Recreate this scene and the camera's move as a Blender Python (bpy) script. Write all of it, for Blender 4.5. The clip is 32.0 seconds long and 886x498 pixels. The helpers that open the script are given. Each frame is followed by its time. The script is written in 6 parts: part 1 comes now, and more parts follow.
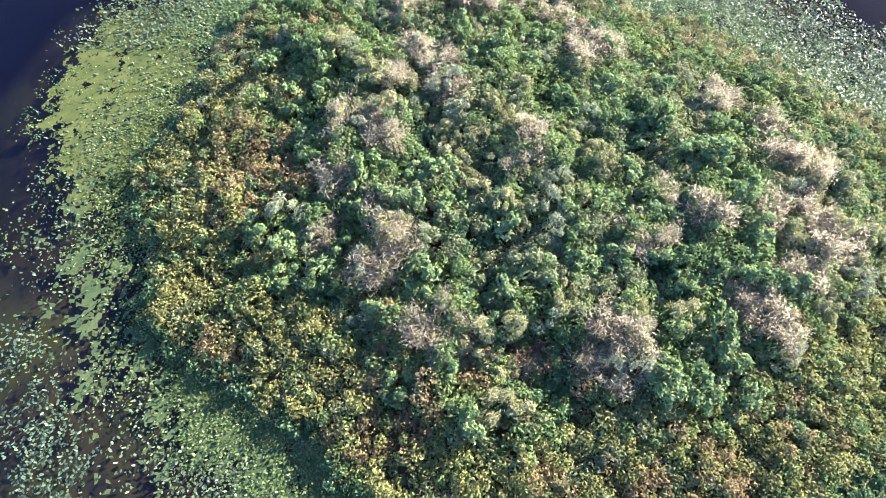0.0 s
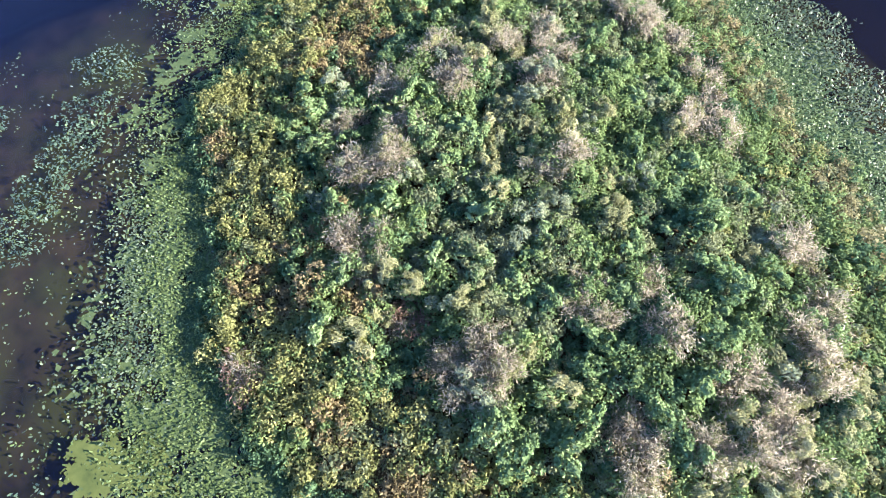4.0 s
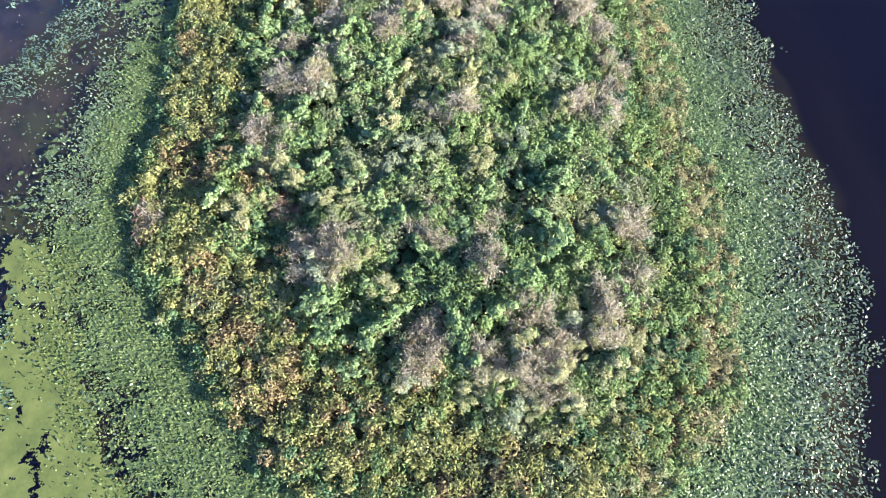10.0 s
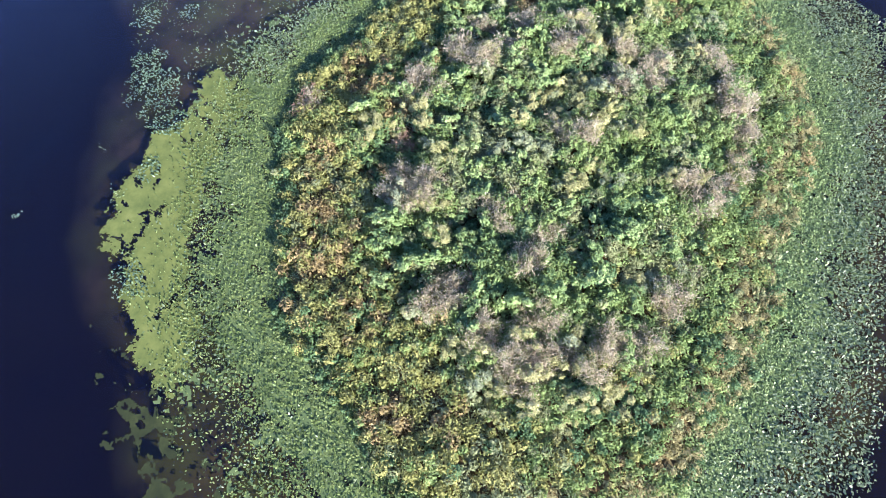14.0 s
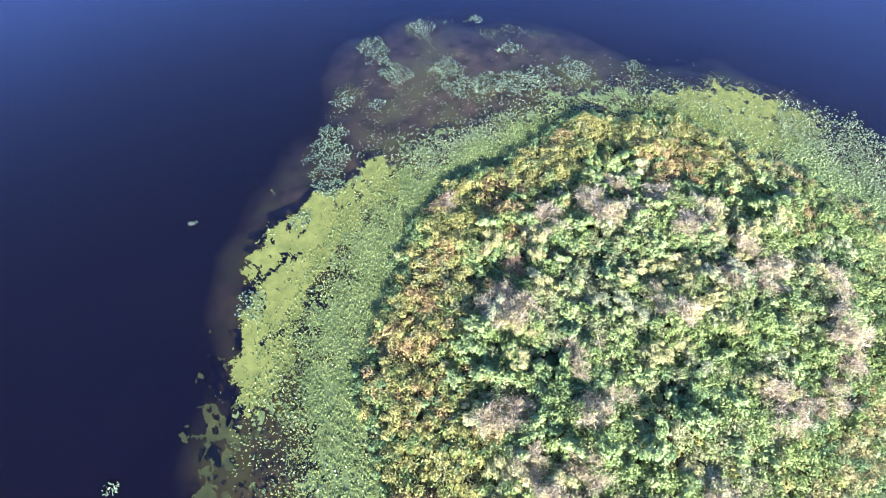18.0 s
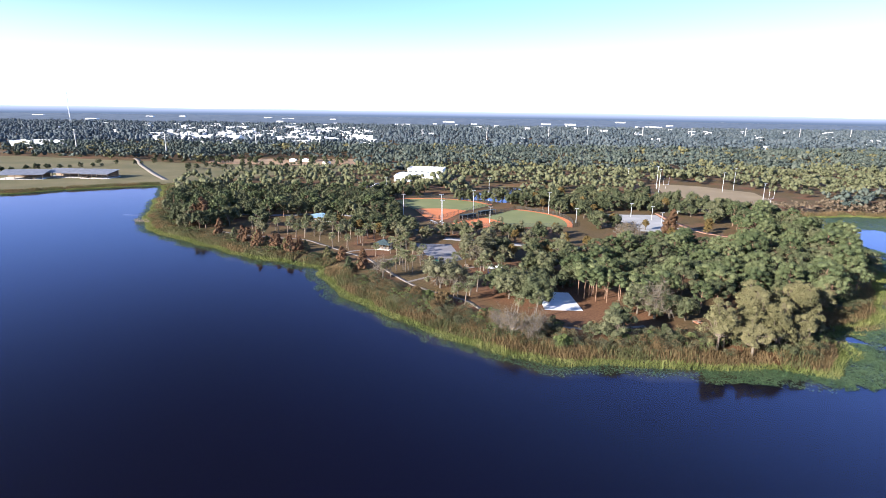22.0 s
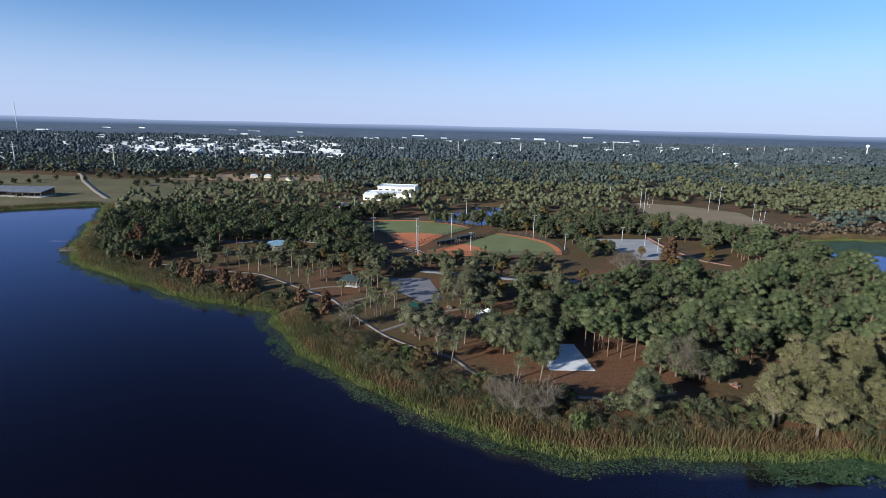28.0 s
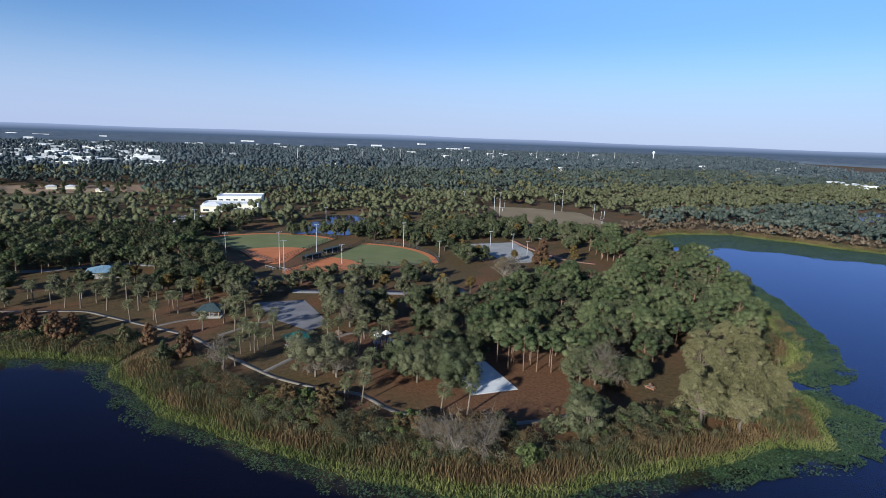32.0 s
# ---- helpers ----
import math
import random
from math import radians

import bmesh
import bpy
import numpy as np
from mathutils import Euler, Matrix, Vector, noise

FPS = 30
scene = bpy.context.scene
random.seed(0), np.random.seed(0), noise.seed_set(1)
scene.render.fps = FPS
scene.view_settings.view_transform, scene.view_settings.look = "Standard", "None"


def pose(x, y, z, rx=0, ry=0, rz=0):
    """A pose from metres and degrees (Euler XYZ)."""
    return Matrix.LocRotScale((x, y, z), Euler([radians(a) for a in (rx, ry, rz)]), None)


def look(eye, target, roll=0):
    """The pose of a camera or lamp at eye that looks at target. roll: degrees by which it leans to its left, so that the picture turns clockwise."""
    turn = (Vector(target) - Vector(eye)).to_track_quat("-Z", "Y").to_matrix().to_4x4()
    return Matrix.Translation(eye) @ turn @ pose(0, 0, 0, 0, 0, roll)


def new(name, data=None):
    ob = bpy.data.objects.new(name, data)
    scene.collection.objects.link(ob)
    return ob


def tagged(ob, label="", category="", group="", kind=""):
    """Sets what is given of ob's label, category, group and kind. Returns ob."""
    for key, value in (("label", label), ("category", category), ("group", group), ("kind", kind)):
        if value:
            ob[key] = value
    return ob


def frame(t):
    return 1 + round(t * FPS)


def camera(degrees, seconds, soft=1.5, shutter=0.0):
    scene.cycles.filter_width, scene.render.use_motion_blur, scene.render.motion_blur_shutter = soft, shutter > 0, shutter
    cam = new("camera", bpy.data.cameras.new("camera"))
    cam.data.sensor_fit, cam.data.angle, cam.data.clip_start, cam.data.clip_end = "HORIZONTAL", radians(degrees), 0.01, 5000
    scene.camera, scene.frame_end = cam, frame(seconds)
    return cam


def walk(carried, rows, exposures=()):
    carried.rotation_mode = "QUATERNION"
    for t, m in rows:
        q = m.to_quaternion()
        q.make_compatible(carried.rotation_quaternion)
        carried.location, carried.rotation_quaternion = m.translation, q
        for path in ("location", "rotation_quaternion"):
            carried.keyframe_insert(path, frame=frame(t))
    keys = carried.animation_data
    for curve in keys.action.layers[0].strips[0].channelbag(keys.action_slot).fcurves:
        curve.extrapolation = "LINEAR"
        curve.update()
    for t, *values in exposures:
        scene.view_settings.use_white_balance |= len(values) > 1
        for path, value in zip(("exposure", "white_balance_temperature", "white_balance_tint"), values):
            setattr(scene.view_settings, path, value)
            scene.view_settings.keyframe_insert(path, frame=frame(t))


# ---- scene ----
cam = camera(79.2, 32.0, soft=0.6)
PATH = [
    (0, (23.48, 60.994, 40.113), (23.43, 60.166, 38.292), 1.2),
    (0.5, (21.933, 60.887, 40.094), (22.018, 60.066, 38.272), 0.5),
    (1, (20.399, 60.716, 40.085), (20.552, 59.908, 38.262), 0.4),
    (1.5, (18.752, 60.637, 40.044), (18.956, 59.838, 38.222), 0.5),
    (2, (16.758, 60.643, 39.905), (17.029, 59.853, 38.088), 0.1),
    (2.5, (15.062, 60.351, 40.214), (15.386, 59.593, 38.392), 0.8),
    (4.5, (5.35, 58.428, 39.65), (5.87, 57.873, 37.8), -1.2),
    (5, (3.635, 57.369, 39.787), (4.142, 56.873, 37.917), -0.7),
    (5.5, (1.412, 56.56, 39.723), (1.938, 56.073, 37.856), -0.5),
    (6, (-0.32, 55.983, 39.765), (0.215, 55.495, 37.9), 0.2),
    (6.5, (-2.017, 55.406, 39.906), (-1.471, 54.916, 38.045), 0.0),
    (7, (-3.779, 55.022, 40.134), (-3.219, 54.527, 38.279), 0.0),
    (7.5, (-5.278, 54.493, 40.633), (-4.719, 54.001, 38.777), 0.2),
    (8, (-6.905, 54.167, 41.165), (-6.341, 53.672, 39.311), 0.5),
    (8.5, (-8.019, 54.045, 41.816), (-7.451, 53.549, 39.964), 0.8),
    (9, (-8.418, 54.046, 42.665), (-7.849, 53.559, 40.811), 0.7),
    (9.5, (-8.651, 54.173, 43.537), (-8.08, 53.689, 41.682), 0.6),
    (10, (-8.752, 54.136, 44.575), (-8.164, 53.681, 42.718), 0.0),
    (10.5, (-9.398, 54.231, 45.232), (-8.746, 53.846, 43.381), -0.7),
    (11, (-10.166, 54.121, 45.966), (-9.45, 53.856, 44.117), -1.2),
    (11.5, (-11.379, 53.786, 46.49), (-10.626, 53.597, 44.647), -1.5),
    (12, (-12.571, 53.462, 46.999), (-11.806, 53.287, 45.159), -1.1),
    (12.5, (-13.807, 53.103, 47.403), (-13.03, 52.939, 45.567), -0.8),
    (13, (-14.937, 52.732, 47.915), (-14.154, 52.568, 46.082), -0.0),
    (13.5, (-16.044, 52.247, 48.466), (-15.254, 52.093, 46.636), 0.5),
    (14, (-16.884, 51.739, 48.84), (-16.083, 51.652, 47.009), 0.7),
    (14.5, (-17.454, 51.694, 49.144), (-16.643, 51.695, 47.316), 0.9),
    (16.5, (-17.767, 51.634, 51.689), (-16.968, 51.699, 49.856), 0.6),
    (17, (-17.98, 51.663, 52.433), (-17.18, 51.76, 50.603), 0.9),
    (17.5, (-17.833, 51.688, 53.569), (-17.041, 51.837, 51.738), 0.8),
    (18, (-17.42, 52.482, 54.555), (-16.354, 52.751, 52.883), 1.6),
    (18.5, (-17.734, 52.406, 55.042), (-16.369, 52.936, 53.679), 1.4),
    (19, (-17.726, 52.467, 55.837), (-16.48, 53.231, 54.472), 1.5),
    (19.5, (-17.672, 52.435, 56.643), (-16.583, 53.425, 55.288), 1.4),
    (20, (-17.489, 52.528, 57.824), (-16.422, 53.783, 56.691), 1.3),
    (20.5, (-17.297, 52.556, 58.557), (-16.31, 54.018, 57.615), 0.9),
    (21, (-17.299, 52.602, 59.301), (-16.541, 54.272, 58.502), 0.9),
    (21.5, (-16.7, 52.088, 59.508), (-16.244, 53.963, 58.982), 0.9),
    (22, (-17.069, 52.148, 59.41), (-16.917, 54.08, 58.914), 0.9),
    (22.5, (-16.874, 52.407, 59.394), (-16.843, 54.345, 58.901), 1.0),
    (23, (-16.9, 53.5, 59.993), (-16.9, 55.439, 59.501), 0.8),
    (23.5, (-17.289, 54.43, 59.474), (-17.299, 56.371, 58.993), 1.0),
    (24, (-17.362, 56.713, 59.53), (-17.378, 58.655, 59.053), 1.0),
    (24.5, (-17.352, 58.926, 59.768), (-17.361, 60.869, 59.295), 0.9),
    (25, (-16.76, 61.363, 60.404), (-16.759, 63.307, 59.932), 0.5),
    (25.5, (-17.117, 65.055, 59.822), (-17.059, 67.0, 59.358), 0.8),
    (27.5, (-16.867, 80.355, 60.196), (-16.702, 82.297, 59.747), 1.1),
    (28, (-17.653, 84.493, 60.076), (-17.387, 86.425, 59.629), 1.4),
    (28.5, (-18.656, 88.478, 59.822), (-18.282, 90.393, 59.379), 1.5),
    (29, (-19.866, 92.184, 59.697), (-19.455, 94.091, 59.255), 1.7),
    (29.5, (-21.316, 95.561, 59.387), (-20.887, 97.464, 58.948), 1.9),
    (30, (-22.859, 98.478, 59.162), (-22.383, 100.371, 58.728), 2.0),
    (30.5, (-24.921, 101.076, 58.949), (-24.363, 102.948, 58.52), 2.2),
    (31, (-26.595, 103.208, 58.627), (-25.951, 105.054, 58.206), 2.0),
    (31.5, (-27.729, 104.78, 58.5), (-27.007, 106.598, 58.083), 2.0),
    (32, (-28.458, 105.621, 58.108), (-27.621, 107.391, 57.701), 2.0),
]
walk(cam, [(t, look(eye, target, roll)) for t, eye, target, roll in PATH],
     exposures=[(0.0, 2.6, 6050, 8), (4.0, 2.53, 5830, 8), (17.0, 2.55, 5830, 9), (18.0, 3.10, 6000, 11), (19.0, 3.18, 6100, 11), (20.0, 3.28, 6250, 12), (21.0, 3.0, 6200, 12),
                (22.0, 2.0, 6050, 12), (23.0, 1.4, 5900, 11), (24.0, 1.03, 5800, 9), (25.0, 0.92, 5750, 7), (32.0, 0.68, 5620, 4)])

# ---- world, sun ----
SUN_AZ, SUN_EL = 241.0, 20.0          # clockwise from +y, above the horizon
world = bpy.data.worlds.new("sky")
scene.world = world
world.use_nodes = True
wn = world.node_tree.nodes
sky = wn.new("ShaderNodeTexSky")
sky.sky_type = "NISHITA"
sky.sun_disc = False
sky.sun_elevation, sky.sun_rotation = radians(SUN_EL), radians(SUN_AZ)
sky.air_density, sky.dust_density, sky.ozone_density = 1.0, 0.25, 2.5
wn["Background"].inputs["Strength"].default_value = 0.068
# the pale haze that lies all round the horizon on a clear morning
wl = world.node_tree.links
way, up, band, veil = wn.new("ShaderNodeTexCoord"), wn.new("ShaderNodeSeparateXYZ"), wn.new("ShaderNodeMapRange"), wn.new("ShaderNodeMix")
veil.data_type = "RGBA"
veil.inputs[7].default_value = (5.0, 5.4, 7.4, 1)
band.interpolation_type = "SMOOTHERSTEP"
band.inputs["From Min"].default_value, band.inputs["From Max"].default_value = 0.0, 0.2
band.inputs["To Min"].default_value, band.inputs["To Max"].default_value = 0.8, 0.0
wl.new(way.outputs["Generated"], up.inputs[0])
wl.new(up.outputs["Z"], band.inputs["Value"])
wl.new(band.outputs["Result"], veil.inputs["Factor"])
deep = wn.new("ShaderNodeMix")
deep.data_type, deep.blend_type = "RGBA", "MULTIPLY"
deep.inputs["Factor"].default_value = 1.0
deep.inputs[7].default_value = (0.84, 0.93, 1.2, 1)
# added gain on the unseen high sky, brightening eastward lake reflections, dimming the rest
side, east_gain, high, lift, gain = wn.new("ShaderNodeVectorMath"), wn.new("ShaderNodeMapRange"), wn.new("ShaderNodeMapRange"), wn.new("ShaderNodeMix"), wn.new("ShaderNodeVectorMath")
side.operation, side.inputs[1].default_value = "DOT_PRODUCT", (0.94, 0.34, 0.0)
east_gain.interpolation_type = high.interpolation_type = "SMOOTHSTEP"
for node, (a, b, c, d) in ((east_gain, (-0.1, 0.85, 0.5, 2.2)), (high, (0.15, 0.5, 0.0, 1.0))):
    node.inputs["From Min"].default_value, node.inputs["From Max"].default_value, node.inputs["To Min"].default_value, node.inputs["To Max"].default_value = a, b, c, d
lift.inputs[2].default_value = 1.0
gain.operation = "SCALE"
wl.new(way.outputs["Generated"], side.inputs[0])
wl.new(side.outputs["Value"], east_gain.inputs["Value"])
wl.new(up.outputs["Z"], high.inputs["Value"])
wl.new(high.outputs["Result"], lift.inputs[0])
wl.new(east_gain.outputs["Result"], lift.inputs[3])
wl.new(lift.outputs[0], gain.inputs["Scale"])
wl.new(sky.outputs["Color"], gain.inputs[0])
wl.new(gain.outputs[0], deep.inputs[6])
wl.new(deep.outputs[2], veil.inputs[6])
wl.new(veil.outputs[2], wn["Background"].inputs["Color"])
sun = new("sun", bpy.data.lights.new("sun", "SUN"))
sun.data.energy, sun.data.angle, sun.data.color = 5.0, radians(0.6), (1.0, 0.91, 0.78)
_a, _e = radians(SUN_AZ), radians(SUN_EL)
SUN_DIR = Vector((math.sin(_a) * math.cos(_e), math.cos(_a) * math.cos(_e), math.sin(_e)))
sun.matrix_world = look(SUN_DIR * 300, (0, 0, 0))

# ---- materials ----
MATS = {}


def material(name, colours, rough=0.8, scale=1.0, detail=4.0, island=0.0, metal=0.0, bump=0.0, spec=0.3, fine=0.0, through_light=0.0, obj_random=0.0):
    """A surface whose colour wanders between the given ones with noise of that scale (per metre), with a share given by each piece's own chance."""
    if name in MATS:
        return MATS[name]
    m = bpy.data.materials.new(name)
    m.use_nodes = True
    n, l = m.node_tree.nodes, m.node_tree.links
    p = n["Principled BSDF"]
    geo = n.new("ShaderNodeNewGeometry")
    noi = n.new("ShaderNodeTexNoise")
    noi.inputs["Scale"].default_value, noi.inputs["Detail"].default_value = scale, detail
    l.new(geo.outputs["Position"], noi.inputs["Vector"])
    fac = noi.outputs["Fac"]

    def mix(a, b, share):
        q = n.new("ShaderNodeMath")
        q.operation = "MULTIPLY_ADD"
        q.inputs[1].default_value = share
        s = n.new("ShaderNodeMath")
        s.operation = "MULTIPLY"
        s.inputs[1].default_value = 1 - share
        l.new(a, s.inputs[0])
        l.new(b, q.inputs[0])
        l.new(s.outputs[0], q.inputs[2])
        return q.outputs[0]

    spread = n.new("ShaderNodeMapRange")
    spread.inputs["From Min"].default_value, spread.inputs["From Max"].default_value = 0.28, 0.72
    l.new(fac, spread.inputs["Value"])
    fac = spread.outputs["Result"]
    if fine:
        no2 = n.new("ShaderNodeTexNoise")
        no2.inputs["Scale"].default_value, no2.inputs["Detail"].default_value = scale * fine, 3
        l.new(geo.outputs["Position"], no2.inputs["Vector"])
        fac = mix(fac, no2.outputs["Fac"], 0.4)
    if island:
        fac = mix(fac, geo.outputs["Random Per Island"], island)
    if obj_random:
        info = n.new("ShaderNodeObjectInfo")
        fac = mix(fac, info.outputs["Random"], obj_random)
    ramp = n.new("ShaderNodeValToRGB")
    els = ramp.color_ramp.elements
    while len(els) < len(colours):
        els.new(0.5)
    for i, c in enumerate(colours):
        els[i].position = i / max(1, len(colours) - 1)
        els[i].color = (*c, 1)
    l.new(fac, ramp.inputs["Fac"])
    l.new(ramp.outputs["Color"], p.inputs["Base Color"])
    p.inputs["Roughness"].default_value, p.inputs["Metallic"].default_value = rough, metal
    p.inputs["Specular IOR Level"].default_value = spec
    if bump:
        b = n.new("ShaderNodeBump")
        b.inputs["Strength"].default_value, b.inputs["Distance"].default_value = bump, 0.3
        l.new(noi.outputs["Fac"], b.inputs["Height"])
        l.new(b.outputs["Normal"], p.inputs["Normal"])
    if through_light:
        t = n.new("ShaderNodeBsdfTranslucent")
        x = n.new("ShaderNodeMixShader")
        x.inputs["Fac"].default_value = through_light
        l.new(ramp.outputs["Color"], t.inputs["Color"])
        l.new(p.outputs["BSDF"], x.inputs[1])
        l.new(t.outputs["BSDF"], x.inputs[2])
        l.new(x.outputs["Shader"], n["Material Output"].inputs["Surface"])
    MATS[name] = m
    return m


def leafy(name, colours, scale=0.6, island=0.5, obj=0.0, rough=0.72, spec=0.1, thin=0.42):
    return material(name, colours, rough, scale, 3.0, island=island, spec=spec, through_light=thin, obj_random=obj)


def water_material():
    m = bpy.data.materials.new("lake water")
    m.use_nodes = True
    n, l = m.node_tree.nodes, m.node_tree.links
    n.remove(n["Principled BSDF"])
    geo, noi, bmp = n.new("ShaderNodeNewGeometry"), n.new("ShaderNodeTexNoise"), n.new("ShaderNodeBump")
    noi.inputs["Scale"].default_value, noi.inputs["Detail"].default_value = 1.3, 5
    bmp.inputs["Strength"].default_value, bmp.inputs["Distance"].default_value = 0.2, 0.05
    l.new(geo.outputs["Position"], noi.inputs["Vector"])
    l.new(noi.outputs["Fac"], bmp.inputs["Height"])
    lay, pw, fre = n.new("ShaderNodeLayerWeight"), n.new("ShaderNodeMath"), n.new("ShaderNodeMath")
    gls, tra, mix = n.new("ShaderNodeBsdfGlossy"), n.new("ShaderNodeBsdfTransparent"), n.new("ShaderNodeMixShader")
    pw.operation, pw.inputs[1].default_value = "POWER", 5.0
    fre.operation, fre.inputs[1].default_value, fre.inputs[2].default_value = "MULTIPLY_ADD", 0.93, 0.009
    l.new(lay.outputs["Facing"], pw.inputs[0])
    l.new(pw.outputs[0], fre.inputs[0])
    gls.inputs["Roughness"].default_value = 0.08
    gls.inputs["Color"].default_value = (0.77, 0.74, 1.0, 1)
    tra.inputs["Color"].default_value = (0.8, 0.74, 0.6, 1)
    l.new(bmp.outputs["Normal"], lay.inputs["Normal"])
    l.new(bmp.outputs["Normal"], gls.inputs["Normal"])
    l.new(fre.outputs[0], mix.inputs["Fac"])
    dif, body = n.new("ShaderNodeBsdfDiffuse"), n.new("ShaderNodeMixShader")
    dif.inputs["Color"].default_value, body.inputs["Fac"].default_value = (0.0034, 0.004, 0.014, 1), 0.4
    l.new(tra.outputs["BSDF"], body.inputs[1])
    l.new(dif.outputs["BSDF"], body.inputs[2])
    l.new(body.outputs["Shader"], mix.inputs[1])
    l.new(gls.outputs["BSDF"], mix.inputs[2])
    l.new(mix.outputs["Shader"], n["Material Output"].inputs["Surface"])
    return m


def ground_material():
    """Lawn, sand and leaf litter on land; mud and weed on the lake's bed, painted darker with depth."""
    m = bpy.data.materials.new("ground")
    m.use_nodes = True
    n, l = m.node_tree.nodes, m.node_tree.links
    p = n["Principled BSDF"]
    p.inputs["Roughness"].default_value, p.inputs["Specular IOR Level"].default_value = 0.95, 0.1
    geo = n.new("ShaderNodeNewGeometry")

    def noise_of(scale, detail, lo, hi):
        t, r = n.new("ShaderNodeTexNoise"), n.new("ShaderNodeMapRange")
        t.inputs["Scale"].default_value, t.inputs["Detail"].default_value = scale, detail
        r.inputs["From Min"].default_value, r.inputs["From Max"].default_value = lo, hi
        l.new(geo.outputs["Position"], t.inputs["Vector"])
        l.new(t.outputs["Fac"], r.inputs["Value"])
        return r.outputs["Result"]

    def blend(f, a, b):
        x = n.new("ShaderNodeMix")
        x.data_type = "RGBA"
        l.new(f, x.inputs["Factor"])
        for socket, c in ((x.inputs[6], a), (x.inputs[7], b)):
            if isinstance(c, tuple):
                socket.default_value = (*c, 1)
            else:
                l.new(c, socket)
        return x.outputs[2]

    grass = blend(noise_of(0.9, 6, 0.3, 0.7), (0.06, 0.045, 0.021), (0.106, 0.07, 0.035))
    litter = blend(noise_of(1.7, 5, 0.3, 0.7), (0.09, 0.043, 0.024), (0.16, 0.08, 0.044))
    # red-brown pine straw lies round the slab, the front pines and the playground
    patch = noise_of(0.045, 5, 0.48, 0.66)
    for cx, cy, far in ((40, 206, 30), (10, 238, 20), (24, 222, 22)):
        vd, mr, mx = n.new("ShaderNodeVectorMath"), n.new("ShaderNodeMapRange"), n.new("ShaderNodeMath")
        vd.operation, vd.inputs[1].default_value = "DISTANCE", (cx, cy, 1)
        mr.inputs["From Min"].default_value, mr.inputs["From Max"].default_value = far * 0.6, far
        mr.inputs["To Min"].default_value, mr.inputs["To Max"].default_value = 0.85, 0.0
        mx.operation = "MAXIMUM"
        l.new(geo.outputs["Position"], vd.inputs[0])
        l.new(vd.outputs["Value"], mr.inputs["Value"])
        l.new(mr.outputs["Result"], mx.inputs[0])
        l.new(patch, mx.inputs[1])
        patch = mx.outputs[0]
    where, park_side, both = n.new("ShaderNodeSeparateXYZ"), n.new("ShaderNodeMapRange"), n.new("ShaderNodeMath")
    park_side.inputs["From Min"].default_value, park_side.inputs["From Max"].default_value = 110.0, 150.0
    both.operation = "MULTIPLY"
    l.new(geo.outputs["Position"], where.inputs[0])
    l.new(where.outputs["Y"], park_side.inputs["Value"])
    l.new(park_side.outputs["Result"], both.inputs[0])
    l.new(patch, both.inputs[1])
    land = blend(both.outputs[0], grass, litter)
    shoal = blend(noise_of(0.35, 6, 0.35, 0.65), (0.05, 0.058, 0.045), (0.15, 0.132, 0.085))
    weed = blend(noise_of(0.13, 9, 0.46, 0.62), shoal, (0.14, 0.165, 0.07))
    sep = n.new("ShaderNodeSeparateXYZ")
    l.new(geo.outputs["Position"], sep.inputs[0])

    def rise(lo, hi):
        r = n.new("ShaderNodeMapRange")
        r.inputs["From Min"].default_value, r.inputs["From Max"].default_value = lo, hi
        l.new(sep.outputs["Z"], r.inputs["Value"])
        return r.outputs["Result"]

    # light lost in deep water is put into the bed's colour: near black below
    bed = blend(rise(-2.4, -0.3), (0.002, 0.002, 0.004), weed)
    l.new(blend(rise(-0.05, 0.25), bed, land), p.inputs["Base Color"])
    return m


# ---- plan of the shores ----
LAND = np.array([(-5000, 440), (-335, 434), (-284, 437), (-260, 458), (-232, 472), (-205, 485), (-188, 440), (-167, 373), (-157, 344),
                 (-136, 313), (-100, 283), (-80, 266), (-62, 260), (-51, 250), (-44, 229), (-34, 213), (-23, 200), (-12, 188), (-3, 180),
                 (9, 172), (22, 168), (37, 165), (54, 163), (74, 161), (87, 157), (106, 163), (110, 177), (130, 182), (152, 203), (177, 234),
                 (195, 264), (210, 310), (216, 345), (234, 354), (264, 356), (298, 344), (315, 314), (326, 286), (346, 260), (384, 214), (430, 180), (610, 66),
                 (1400, -300), (5000, -900), (5000, 6000), (-5000, 6000)], float)
ISLE = np.array([(34.8, 56), (25, 64), (11, 65.5), (0, 65), (-6, 61), (-12, 58.5), (-18, 54), (-21.5, 45), (-20, 35), (-15.7, 29), (-10.8, 24.5),
                 (-4, 19.2), (4, 14.2), (13.5, 8.7), (24, 5.5), (35, 8), (43, 17), (47, 31), (47.5, 40), (43, 50)], float)
PADS = np.array([(32, 85), (20.7, 87), (9, 83.5), (0.7, 81), (-6, 79), (-14, 75), (-24, 66), (-31, 54), (-33, 42), (-29, 28), (-23.5, 21.5), (-15, 14),
                 (-6, 8), (7, 1.2), (17, -3.7), (27, -7), (40, -5), (52, 4), (60, 16), (63, 30), (61, 42), (65, 55), (66, 67), (62, 79), (50, 87)], float)
POND_A = np.array([(24, 420), (40, 419), (52, 408), (64, 424), (78, 452), (84, 486), (62, 492), (52, 468), (28, 452)], float)
POND_B = np.array([(474, 338), (505, 372), (545, 404), (600, 400), (640, 360), (560, 300)], float)


